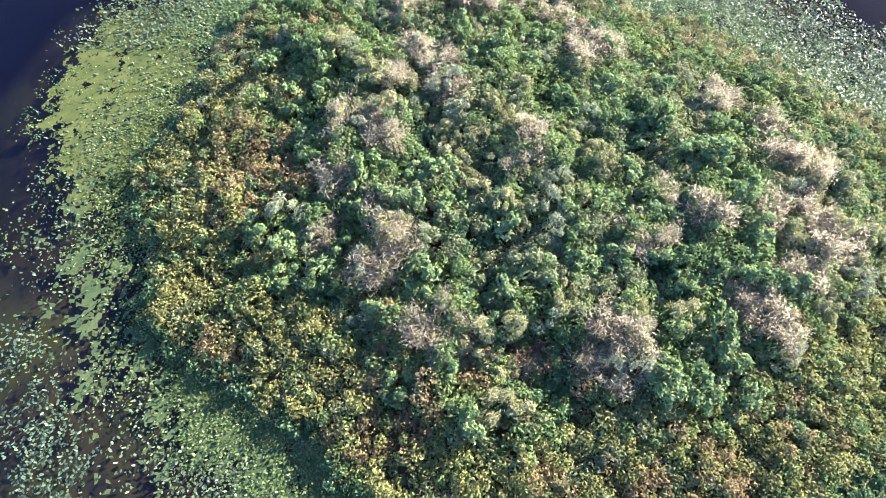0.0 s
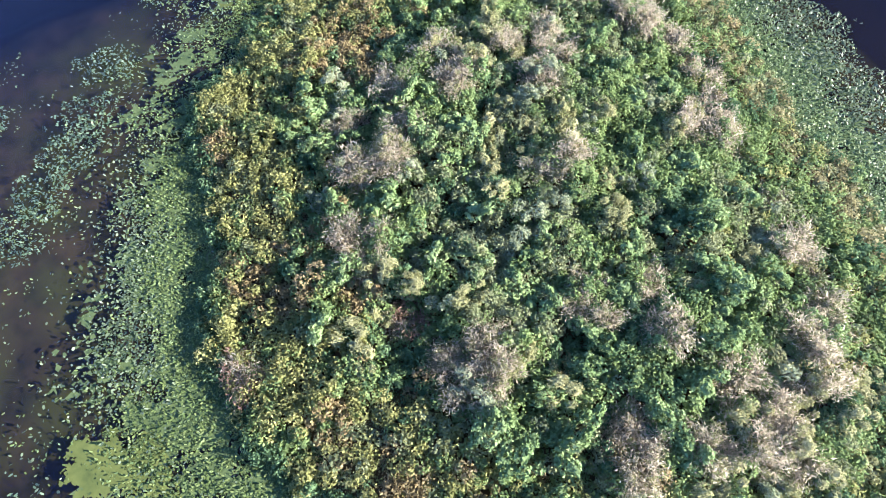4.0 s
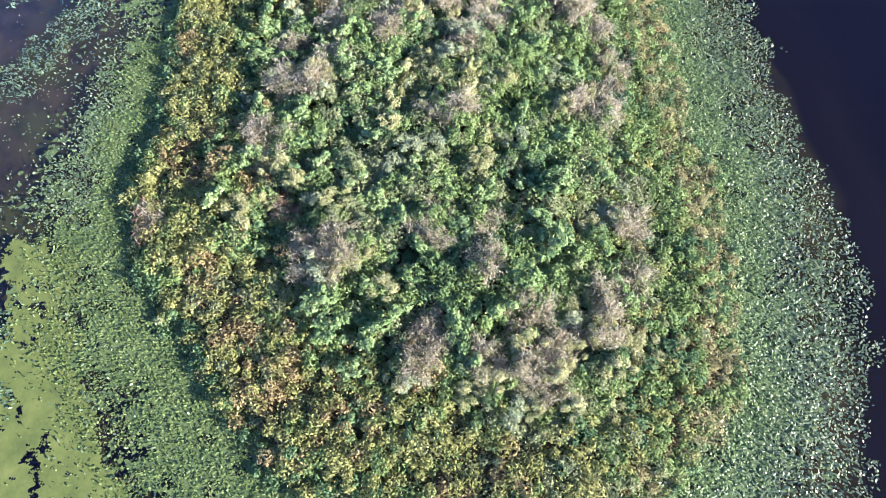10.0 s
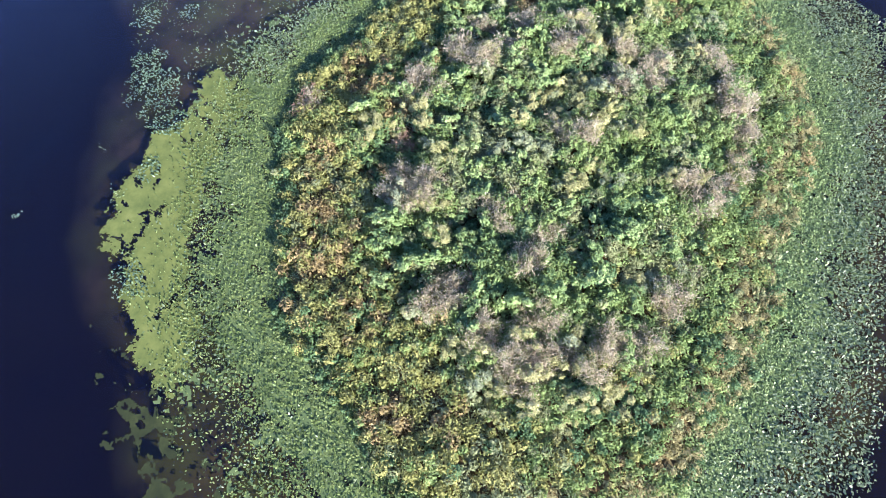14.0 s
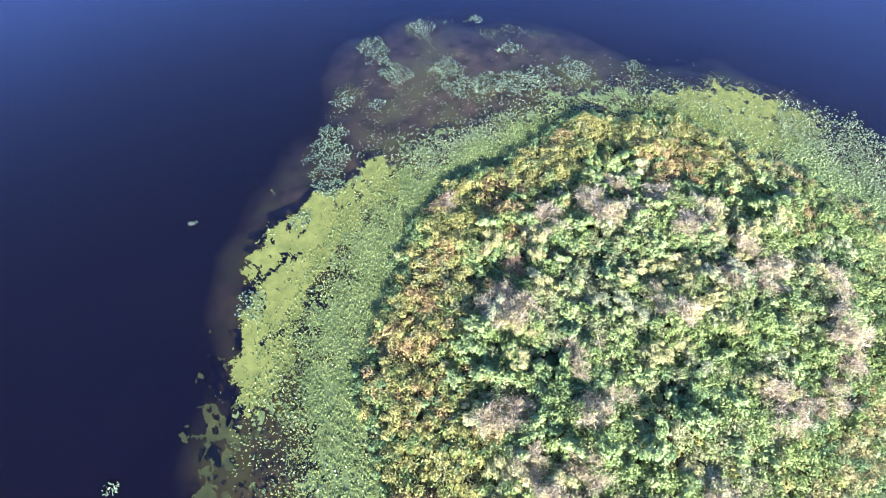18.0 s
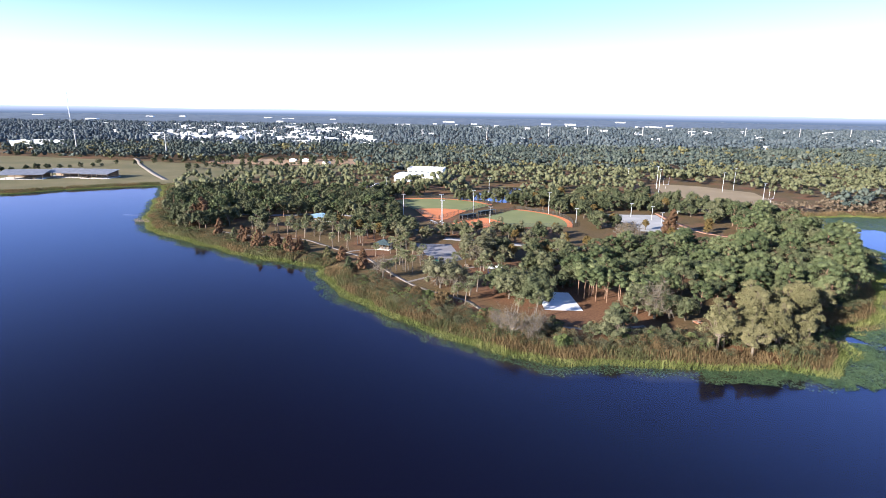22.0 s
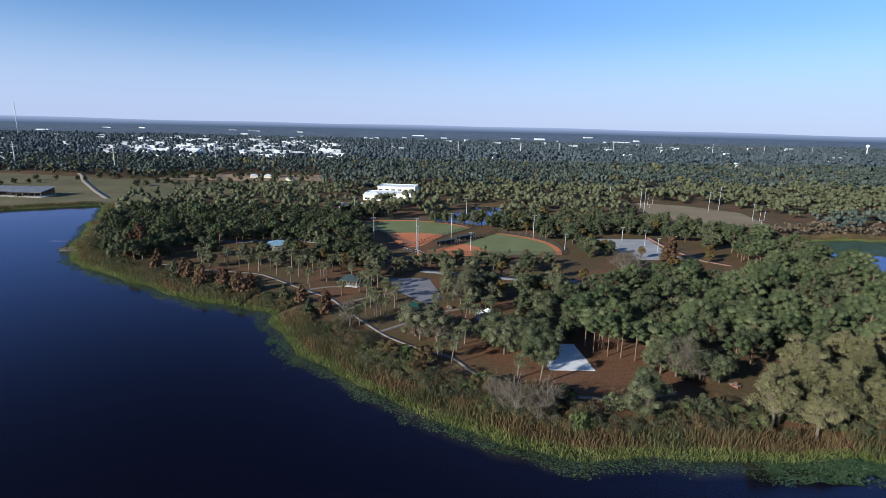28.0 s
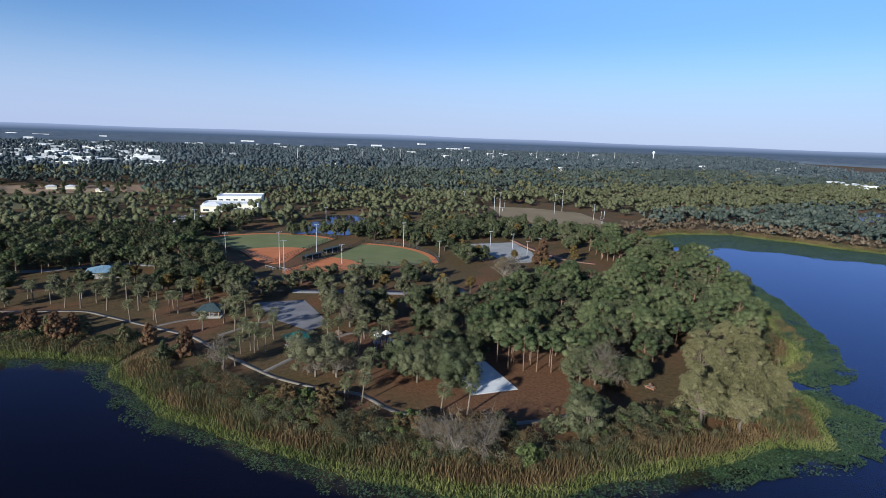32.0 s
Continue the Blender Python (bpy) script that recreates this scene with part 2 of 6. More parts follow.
def dist_in(poly, x, y):
    """Distance to the polygon's edge, positive inside."""
    x, y = np.asarray(x, float), np.asarray(y, float)
    d2, inside = np.full(x.shape, 1e18), np.zeros(x.shape, bool)
    for (ax, ay), (bx, by) in zip(poly, np.roll(poly, -1, 0)):
        ex, ey = bx - ax, by - ay
        k = np.clip(((x - ax) * ex + (y - ay) * ey) / (ex * ex + ey * ey), 0, 1)
        d2 = np.minimum(d2, (x - ax - k * ex) ** 2 + (y - ay - k * ey) ** 2)
        cross = (ay > y) != (by > y)
        with np.errstate(divide="ignore", invalid="ignore"):
            inside ^= cross & (x < ex * (y - ay) / (ey if ey else 1e-9) + ax)
    return np.where(inside, 1, -1) * np.sqrt(d2)


def wob(x, y, s, seed=0.0):
    """A smooth wandering value, about -1 to 1, for arrays."""
    r = np.zeros(np.shape(x))
    for k, (a, b, p) in enumerate(((1.0, 0.31, 0.0), (-0.62, 1.13, 1.7), (1.71, -1.37, 4.1), (0.83, 2.23, 2.6), (-2.9, 1.1, 0.9), (2.1, 3.3, 5.2))):
        r += np.sin((x * a + y * b) / s + p + seed * (1.3 + k) + 0.8 * np.sin((x * b - y * a) / s * 0.7 + seed + k)) / (1 + 0.28 * k)
    return r / 2.9


def land_d(x, y):
    spit = 7.5 * np.clip((x - 84) / 14, 0, 1) * np.clip((330 - y) / 40, 0, 1) * (x < 232)
    return dist_in(LAND, x, y) + 2.2 * wob(x, y, 9) * (np.abs(x) < 400) - spit


def isle_d(x, y):
    return dist_in(ISLE, x, y) + 1.3 * wob(x, y, 3.5, 2)


def ground_z(x, y):
    d, i, p = land_d(x, y), dist_in(ISLE, x, y), dist_in(PADS, x, y)
    z = np.interp(d, (-20, -6, -1, 1, 4, 9, 12), (-6, -5, -3.2, -1.4, -0.1, 0.8, 1.0))
    q = np.interp(i, (-14, -3, 0, 3, 9, 25), (-0.5, -0.28, 0.1, 0.45, 0.75, 1.3)) - np.interp(p + 3.0 * wob(x, y, 6, 1), (-12, -6, 0, 6, 11), (5, 2.6, 1.1, 0.45, 0.15)) * (i < 0)
    q = q + 0.16 * wob(x, y, 4, 3) * (i < 0)
    z = np.maximum(z, q)
    for pond in (POND_A, POND_B):
        k = dist_in(pond, x, y)
        z = np.where(k > -4, np.interp(k, (-4, 0, 5), (1.0, 0.05, -1.5)), z)
    return z


# ---- mesh helpers ----
def mesh_of(name, verts, counts, index, mat):
    """A mesh from flat arrays: vertex places, corners per face, and corner indices."""
    me = bpy.data.meshes.new(name)
    verts, counts, index = np.asarray(verts, np.float32).reshape(-1, 3), np.asarray(counts, np.int32), np.asarray(index, np.int32)
    me.vertices.add(len(verts))
    me.vertices.foreach_set("co", verts.ravel())
    me.loops.add(len(index))
    me.loops.foreach_set("vertex_index", index)
    me.polygons.add(len(counts))
    me.polygons.foreach_set("loop_start", np.concatenate(([0], np.cumsum(counts)[:-1])).astype(np.int32))
    me.update(calc_edges=True)
    for one in mat if isinstance(mat, (list, tuple)) else [mat]:
        me.materials.append(one)
    return me


def cards(name, quads, mat):
    """A mesh of separate faces with k corners each, from an array (n, k, 3)."""
    n, k, _ = quads.shape
    return mesh_of(name, quads.reshape(-1, 3), np.full(n, k), np.arange(n * k), mat)


def grid_mesh(name, xs, ys, z, mat, keep=None, shake=0.0):
    gx, gy = np.meshgrid(xs, ys)
    if shake:
        g = np.random.default_rng(5)
        gx, gy = gx + g.uniform(-shake, shake, gx.shape), gy + g.uniform(-shake, shake, gy.shape)
    w = len(xs)
    a = (np.arange(len(ys) - 1)[:, None] * w + np.arange(w - 1)[None, :]).ravel()
    if keep is not None:
        a = a[keep.ravel()]
    idx = np.stack([a, a + 1, a + w + 1, a + w], 1).ravel()
    return mesh_of(name, np.stack([gx, gy, z], -1), np.full(len(a), 4), idx, mat)


def part(name, me, parent, label=""):
    ob = new(name, me)
    ob.parent = parent
    if label:
        ob["label"] = label
    return ob


def thing(name, at, label, category, group="", turn=0.0):
    ob = new(name)
    ob.matrix_world = pose(*at, 0, 0, turn)
    return tagged(ob, label, category, group)


def bm_mesh(name, bm, mat, smooth=False):
    me = bpy.data.meshes.new(name)
    bm.to_mesh(me)
    bm.free()
    me.materials.append(mat)
    if smooth:
        for f in me.polygons:
            f.use_smooth = True
    return me


def add_box(bm, x0, y0, z0, x1, y1, z1):
    v = [bm.verts.new((x, y, z)) for z in (z0, z1) for x, y in ((x0, y0), (x1, y0), (x1, y1), (x0, y1))]
    for f in ((3, 2, 1, 0), (4, 5, 6, 7), (0, 1, 5, 4), (1, 2, 6, 5), (2, 3, 7, 6), (3, 0, 4, 7)):
        bm.faces.new([v[i] for i in f])
    return v


def box_mesh(name, size, mat, lift=0.0, bevel=0.0):
    bm = bmesh.new()
    x, y, z = size
    add_box(bm, -x / 2, -y / 2, lift, x / 2, y / 2, lift + z)
    if bevel:
        bmesh.ops.bevel(bm, geom=bm.edges[:], offset=bevel, segments=2, affect="EDGES")
    return bm_mesh(name, bm, mat)


def tube(points, radii, sides=6):
    """Verts, face sizes and corners of a tapering tube along points."""
    pts, vs, idx = [Vector(p) for p in points], [], []
    for i, p in enumerate(pts):
        d = (pts[min(i + 1, len(pts) - 1)] - pts[max(i - 1, 0)]).normalized()
        a = d.cross(Vector((0.3, 1, 0.1))).normalized()
        b = d.cross(a)
        for k in range(sides):
            w = 2 * math.pi * k / sides
            vs.append(p + (a * math.cos(w) + b * math.sin(w)) * radii[i])
    for i in range(len(pts) - 1):
        for k in range(sides):
            j = (k + 1) % sides
            idx.append((i * sides + k, i * sides + j, (i + 1) * sides + j, (i + 1) * sides + k))
    return vs, idx


def tubes_mesh(name, list_of, mat, sides=5):
    verts, idx = [], []
    for points, radii in list_of:
        v, f = tube(points, radii, sides)
        idx += [tuple(q + len(verts) for q in face) for face in f]
        verts += v
    return mesh_of(name, np.array(verts), np.full(len(idx), 4), np.array(idx).ravel(), mat)


def leaves(rng, centres, radii, per, size, up=0.35, squash=0.75, slim=0.55, jit=0.55):
    """Leaf faces strewn over the outer shells of blobs: an array (n, 4, 3)."""
    c = np.repeat(np.asarray(centres, float), per, 0)
    r = np.repeat(np.asarray(radii, float), per)
    n = len(c)
    d = rng.normal(size=(n, 3))
    d[:, 2] = np.where(d[:, 2] < -0.35 * np.abs(d[:, 2]).mean(), -d[:, 2], d[:, 2])
    d /= np.linalg.norm(d, axis=1)[:, None]
    p = c + d * (r * rng.uniform(0.62, 1.05, n))[:, None] * np.array([1, 1, squash])
    nrm = d * 0.7 + rng.normal(size=(n, 3)) * jit + np.array([0, 0, up])
    return face_cards(rng, p, nrm, size * rng.uniform(0.6, 1.35, n), slim)


def face_cards(rng, p, nrm, s, slim=0.6):
    n = len(p)
    nrm = nrm / np.linalg.norm(nrm, axis=1)[:, None]
    a = np.cross(nrm, rng.normal(size=(n, 3)))
    a /= np.linalg.norm(a, axis=1)[:, None] + 1e-9
    b = np.cross(nrm, a)
    a, b = a * (s * 0.5)[:, None], b * (s * 0.5 * slim)[:, None]
    bend = nrm * (s * 0.12)[:, None]
    return np.stack([p - a - bend, p + b * 0.9 - a * 0.1 + bend, p + a - bend, p - b * 0.9 - a * 0.1 + bend], 1)



def lumps(rng, centres, radii, squash=0.85, rough=0.16, n=9, m=5):
    """Rounded, dented leaf masses that fill the clumps of a crown: places, face sizes and corners."""
    c, r = np.asarray(centres, float), np.asarray(radii, float)
    lat = np.linspace(0.16, 2.5, m)
    lon = np.arange(n) * 2 * math.pi / n
    d = np.stack([np.outer(np.sin(lat), np.cos(lon)), np.outer(np.sin(lat), np.sin(lon)), np.outer(np.cos(lat), np.ones(n))], -1).reshape(-1, 3)
    ph, w = rng.uniform(0, 6.28, (len(c), 1, 3)), rng.normal(0, 2.2, (len(c), 3, 3))
    dent = np.sin(np.einsum("kc,ncj->nkj", d, w) + ph).sum(-1) / 1.7
    v = c[:, None, :] + d[None] * (r[:, None] * (1 + rough * dent))[..., None] * np.array([1, 1, squash])
    a = (np.arange(m - 1)[:, None] * n + np.arange(n)[None]).ravel()
    b = (np.arange(m - 1)[:, None] * n + (np.arange(n)[None] + 1) % n).ravel()
    one = np.concatenate([np.stack([a, a + n, b + n, b], 1).ravel(), np.arange(n)])
    count = np.concatenate([np.full(len(a), 4), [n]])
    idx = (one[None] + (np.arange(len(c)) * m * n)[:, None]).ravel()
    return v.reshape(-1, 3), np.tile(count, len(c)), idx


def foliage(name, quads, lump, mat):
    """Leaf faces and the masses that they cover, as one mesh."""
    v, count, idx = lump
    k = len(quads)
    me = mesh_of(name, np.concatenate([quads.reshape(-1, 3), v]), np.concatenate([np.full(k, 4), count]), np.concatenate([np.arange(4 * k), idx + 4 * k]), mat)
    me.polygons.foreach_set("use_smooth", np.concatenate([np.zeros(k, bool), np.ones(len(count), bool)]))
    return me


# ---- ground, lake, distance ----
def steps(*spans):
    out = []
    for lo, hi, d in spans:
        out += list(np.arange(lo, hi, d))
    return np.array(out + [spans[-1][1]], float)


GX = steps((-5000, -1000, 200), (-1000, -400, 40), (-400, -60, 5), (-60, 100, 2.5), (100, 400, 5), (400, 1000, 40), (1000, 5000, 200))
GY = steps((-5000, -800, 300), (-800, -40, 40), (-40, 110, 2.5), (110, 520, 5), (520, 1000, 30), (1000, 5000, 200))
_gx, _gy = np.meshgrid(GX, GY)
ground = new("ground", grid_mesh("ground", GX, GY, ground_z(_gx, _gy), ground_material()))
tagged(ground, "dry brown and green park lawn sloping to a muddy lake bed", "ground", kind="structure")
for f in ground.data.polygons:
    f.use_smooth = True
water = new("water", grid_mesh("water", np.linspace(-3000, 3000, 7), np.linspace(-3000, 1500, 6), np.zeros((6, 7)), water_material()))
tagged(water, "calm dark blue lake water reflecting the clear sky", "water", kind="structure")


def backdrop():
    m = bpy.data.materials.new("far haze")
    m.use_nodes = True
    n, l = m.node_tree.nodes, m.node_tree.links
    # distance haze painted as glow: slate low down, paling towards the top
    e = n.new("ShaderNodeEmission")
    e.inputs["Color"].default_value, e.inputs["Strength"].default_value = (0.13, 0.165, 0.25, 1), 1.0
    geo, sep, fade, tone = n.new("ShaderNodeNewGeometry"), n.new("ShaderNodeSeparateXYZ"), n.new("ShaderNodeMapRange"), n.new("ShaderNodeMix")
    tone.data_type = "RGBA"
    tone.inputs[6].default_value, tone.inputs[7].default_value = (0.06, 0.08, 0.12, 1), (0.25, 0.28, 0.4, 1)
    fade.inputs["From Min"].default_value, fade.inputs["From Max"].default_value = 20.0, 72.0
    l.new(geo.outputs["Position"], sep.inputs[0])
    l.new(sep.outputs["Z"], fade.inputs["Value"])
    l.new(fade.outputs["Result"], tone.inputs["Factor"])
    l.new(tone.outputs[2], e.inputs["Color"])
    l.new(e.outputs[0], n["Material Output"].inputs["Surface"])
    n.remove(n["Principled BSDF"])
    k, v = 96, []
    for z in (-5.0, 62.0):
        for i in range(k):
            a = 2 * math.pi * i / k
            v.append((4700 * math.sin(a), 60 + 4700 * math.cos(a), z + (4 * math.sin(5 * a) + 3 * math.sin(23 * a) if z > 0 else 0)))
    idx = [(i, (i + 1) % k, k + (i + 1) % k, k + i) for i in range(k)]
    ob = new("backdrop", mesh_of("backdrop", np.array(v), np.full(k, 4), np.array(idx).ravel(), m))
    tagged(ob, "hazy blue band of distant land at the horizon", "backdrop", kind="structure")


backdrop()

# ---- leaf and bark materials ----
M_GREEN = leafy("green shrub leaves", [(0.12, 0.165, 0.06), (0.21, 0.28, 0.108), (0.315, 0.385, 0.172)], island=0.42, thin=0.38)
M_YELLOW = leafy("yellowing marsh leaves", [(0.18, 0.185, 0.07), (0.295, 0.295, 0.11), (0.44, 0.41, 0.185)], 0.5, 0.4, thin=0.38)
M_ORANGE = leafy("rust brown marsh leaves", [(0.2, 0.155, 0.078), (0.32, 0.245, 0.125), (0.43, 0.34, 0.19)], 0.5, 0.4, thin=0.38)
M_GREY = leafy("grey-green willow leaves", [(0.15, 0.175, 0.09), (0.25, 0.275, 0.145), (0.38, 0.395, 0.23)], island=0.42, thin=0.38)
M_TEAL = leafy("deep green weed leaves", [(0.07, 0.12, 0.06), (0.125, 0.195, 0.095), (0.2, 0.29, 0.145)], island=0.42, thin=0.38)
M_DEAD = material("dry pinkish twigs", [(0.33, 0.275, 0.205), (0.48, 0.41, 0.315), (0.63, 0.55, 0.44)], 0.9, 1.2, island=0.35, spec=0.05, through_light=0.65)
M_RED = material("reddish dry leaves", [(0.26, 0.16, 0.12), (0.36, 0.23, 0.18), (0.45, 0.31, 0.25)], 0.9, 1.2, island=0.2, spec=0.05, through_light=0.65)
M_GREYPAD = leafy("pale grey-green lily pads", [(0.07, 0.1, 0.054), (0.135, 0.172, 0.098), (0.235, 0.28, 0.18)], 0.25, 0.6, rough=0.45, spec=0.35)
M_RAFT = leafy("blue-green lily pads", [(0.06, 0.098, 0.06), (0.12, 0.175, 0.11), (0.22, 0.285, 0.19)], 0.25, 0.55, rough=0.45, spec=0.35)
M_PAD = leafy("lily pads", [(0.07, 0.108, 0.038), (0.155, 0.215, 0.078), (0.3, 0.36, 0.16)], 0.25, 0.55, rough=0.45, spec=0.5)
M_ALGAE = material("floating duckweed mat", [(0.036, 0.05, 0.018), (0.072, 0.088, 0.025), (0.102, 0.116, 0.033), (0.138, 0.142, 0.048)], 0.85, 0.6, 10, fine=5.0, spec=0.15)
M_STRAW = leafy("straw-coloured marsh grass", [(0.17, 0.15, 0.07), (0.3, 0.27, 0.14), (0.42, 0.38, 0.21)], 0.5)
M_BARK = material("grey brown bark", [(0.07, 0.055, 0.042), (0.16, 0.13, 0.1)], 0.95, 3.0, bump=0.5, spec=0.1)
M_PINEBARK = material("reddish pine bark", [(0.13, 0.075, 0.05), (0.26, 0.17, 0.12)], 0.95, 3.0, bump=0.5, spec=0.1)
M_PALE = material("pale bare wood", [(0.1, 0.085, 0.068), (0.19, 0.165, 0.135)], 0.9, 2.0, spec=0.1)
M_PINE = leafy("pine needles", [(0.032, 0.046, 0.021), (0.078, 0.094, 0.043), (0.14, 0.152, 0.074)], 0.22, 0.22, 0.5, thin=0.12)
M_OAK = leafy("oak leaves", [(0.034, 0.044, 0.024), (0.074, 0.082, 0.042), (0.135, 0.132, 0.074)], 0.22, 0.22, 0.5, thin=0.12)
M_TAN = leafy("olive tan cypress leaves", [(0.07, 0.068, 0.032), (0.13, 0.12, 0.058), (0.2, 0.178, 0.095)], 0.3, 0.3, 0.4, thin=0.15)
M_RUST = leafy("rust brown cypress needles", [(0.062, 0.038, 0.024), (0.115, 0.066, 0.038), (0.175, 0.105, 0.056)], 0.3, 0.3, 0.4, thin=0.2)
M_GOLD = leafy("golden autumn leaves", [(0.08, 0.06, 0.024), (0.15, 0.105, 0.038), (0.22, 0.155, 0.06)], 0.3, 0.35, 0.4, thin=0.2)
M_PALM = leafy("palm fronds", [(0.085, 0.095, 0.045), (0.17, 0.175, 0.09), (0.29, 0.28, 0.17)], 0.6, 0.5, 0.2)
M_REED = leafy("reeds and cattails", [(0.075, 0.095, 0.026), (0.15, 0.168, 0.052), (0.25, 0.238, 0.095)], 0.12, 0.45, thin=0.3)
M_SHOREPAD = leafy("dark shore pads", [(0.032, 0.064, 0.03), (0.072, 0.115, 0.05), (0.14, 0.185, 0.088)], 0.12, 0.55, rough=0.5, spec=0.25)
M_YPAD = leafy("yellowish small pads", [(0.068, 0.1, 0.034), (0.13, 0.17, 0.06), (0.23, 0.265, 0.112)], 0.25, 0.55, rough=0.5)
M_SHOREBUSH = leafy("fresh green shore bush leaves", [(0.055, 0.075, 0.027), (0.115, 0.14, 0.052), (0.19, 0.212, 0.085)], 0.3, 0.35, 0.3, thin=0.25)
M_BRUSH = leafy("brown marsh brush", [(0.07, 0.055, 0.028), (0.145, 0.1, 0.05), (0.235, 0.165, 0.085)], 0.1, 0.45, thin=0.3)
# distance haze is put into these two leaf colours as extra blue and grey
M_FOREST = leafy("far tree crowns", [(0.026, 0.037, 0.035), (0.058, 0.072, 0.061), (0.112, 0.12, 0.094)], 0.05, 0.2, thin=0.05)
M_FARWOOD = leafy("hazed far treetops", [(0.03, 0.042, 0.052), (0.062, 0.078, 0.087), (0.108, 0.123, 0.128)], 0.02, 0.2, thin=0.05)

# treetops near the horizon, their blue-grey being aerial haze painted into the colour
M_CANOPY = material("haze-tinted distant treetops", [(0.06, 0.08, 0.112), (0.095, 0.117, 0.15), (0.14, 0.16, 0.185)], 0.95, 0.012, 6, fine=6.0, spec=0.05)

R = np.random.default_rng(7)


def strew(box, n, test):
    """Random places in a box for which test(x, y) is true."""
    x, y = R.uniform(box[0], box[1], n), R.uniform(box[2], box[3], n)
    k = test(x, y)
    return x[k], y[k]


def stuff(name, me, label, category):
    return tagged(new(name, me), label, category, kind="stuff")


# ---- the island's growth ----
def isle_top(x, y):
    """The height of the growth over the island."""
    i = isle_d(x, y)
    h = np.interp(i, (0, 2, 6, 11, 16, 30), (0.65, 1.2, 1.55, 2.25, 2.9, 3.3))
    return h + np.interp(i, (1, 3, 12), (0.15, 0.42, 0.75)) * wob(x, y, 2.0, 1) + np.interp(i, (3, 12), (0.1, 0.45)) * wob(x, y, 0.9, 5)


def island_growth():
    xs, ys = np.meshgrid(np.arange(-26, 52, 0.72), np.arange(0, 72, 0.72))
    x, y = xs.ravel() + R.uniform(-0.36, 0.36, xs.size), ys.ravel() + R.uniform(-0.36, 0.36, xs.size)
    i = isle_d(x, y)
    k = (i > -0.6)
    x, y, i = x[k], y[k], i[k]
    top = isle_top(x, y) - np.interp(i, (6, 11), (0, 0.2))
    pick = wob(x, y, 4.2, 3) + R.normal(0, 0.45, len(x))
    east = wob(x, y, 6.5, 8)
    ring = np.interp(i, (0, 6, 11, 14), (1, 1, 0.2, 0))
    u = R.random(len(x))
    north = np.clip((y + 0.35 * x - 26) / 22, 0, 1)
    kind = np.where(u < ring * (0.06 + 0.62 * north), 1, 0)
    kind = np.where((kind == 1) & (pick + east > 0.6), 2, kind)
    for cx, cy, far in ((37.8, 35.0, 4.6), (3.5, 61.6, 2.2), (9.7, 61.0, 2.0), (15.6, 61.5, 2.0), (-11.8, 55.5, 2.2), (-12.1, 50.2, 2.0), (24.6, 56.0, 1.8), (20.3, 52.8, 1.6), (39.3, 50.4, 2.0), (30.5, 7.5, 2.4), (35.7, 19.8, 2.0)):
        kind = np.where((np.hypot(x - cx, y - cy) < far * (1 + 0.4 * wob(x, y, 1.5, cx))) & (R.random(len(x)) < 0.42), 2, kind)
    kind = np.where((kind == 0) & (pick < -0.3), 3, kind)
    kind = np.where((kind == 0) & (wob(x, y, 2.7, 4) + R.normal(0, 0.3, len(x)) < -0.35), 4, kind)
    kind = np.where((i < 0.9) & (R.random(len(x)) < 0.6), 4, kind)
    kind = np.where((i < 3.0 + wob(x, y, 3, 2)) & (north < 0.5) & (R.random(len(x)) < 0.6), 5, kind)
    kind = np.where((i > 3.0) & (i < 10) & (north < 0.4) & (kind == 3) & (R.random(len(x)) < 0.6), 0, kind)
    names = ("green_shrubbery", "yellow_marsh_growth", "rusty_marsh_growth", "willow_scrub", "dark_weed_growth", "straw_grass")
    texts = ("dense bright green leafy shrubs covering the island", "low yellow-green marsh plants round the island's edge",
             "rust-brown dying marsh plants on the island", "grey-green willow scrub over the island", "dark green weeds in the island's hollows and edge", "straw-coloured grass along the island's rim")
    for q, mat in enumerate((M_GREEN, M_YELLOW, M_ORANGE, M_GREY, M_TEAL, M_STRAW)):
        s = kind == q
        c = np.stack([x[s], y[s], top[s] - 0.35 + R.normal(0, 0.2, s.sum())], 1)
        r = R.uniform(0.35, 0.75, s.sum()) * (1.0 if q in (3, 4, 5) else 1.18)
        lv = leaves(R, c, r, (58, 66, 66, 60, 56, 60)[q], (0.25, 0.225, 0.225, 0.21, 0.24, 0.19)[q], up=0.4, slim=0.58 if q != 5 else 0.2)
        low = leaves(R, c - [0, 0, 0.6 if q != 5 else 0.35], r * 1.05, 32 if q != 5 else 40, 0.4 if q != 5 else 0.3, up=0.7)
        stuff(names[q], cards(names[q], np.concatenate([lv, low]), mat), texts[q], "shrubs")


def bush_kind(seed, mat, size, slim=0.55):
    """A rounded bush: a few stems and knots of leaves of uneven height."""
    g = np.random.default_rng(seed)
    c, r, stems = [], [], []
    for k in range(13):
        a, q = g.uniform(0, 6.28), math.sqrt(g.uniform(0, 1)) * 1.4
        p = np.array([math.cos(a) * q, math.sin(a) * q * g.uniform(0.6, 1.0), 1.7 - 0.42 * q ** 2 + g.normal(0, 0.26)])
        c.append(p)
        r.append(g.uniform(0.24, 0.55))
        stems.append(([(0, 0, -0.5), p * [0.5, 0.5, 0.6], p], [0.05, 0.03, 0.015]))
    return tubes_mesh("trunk", stems, M_BARK, 4), cards("crown", leaves(g, c, r, 52 if slim > 0.4 else 84, size * 1.05, 0.4, 0.9, slim * 1.1), mat)


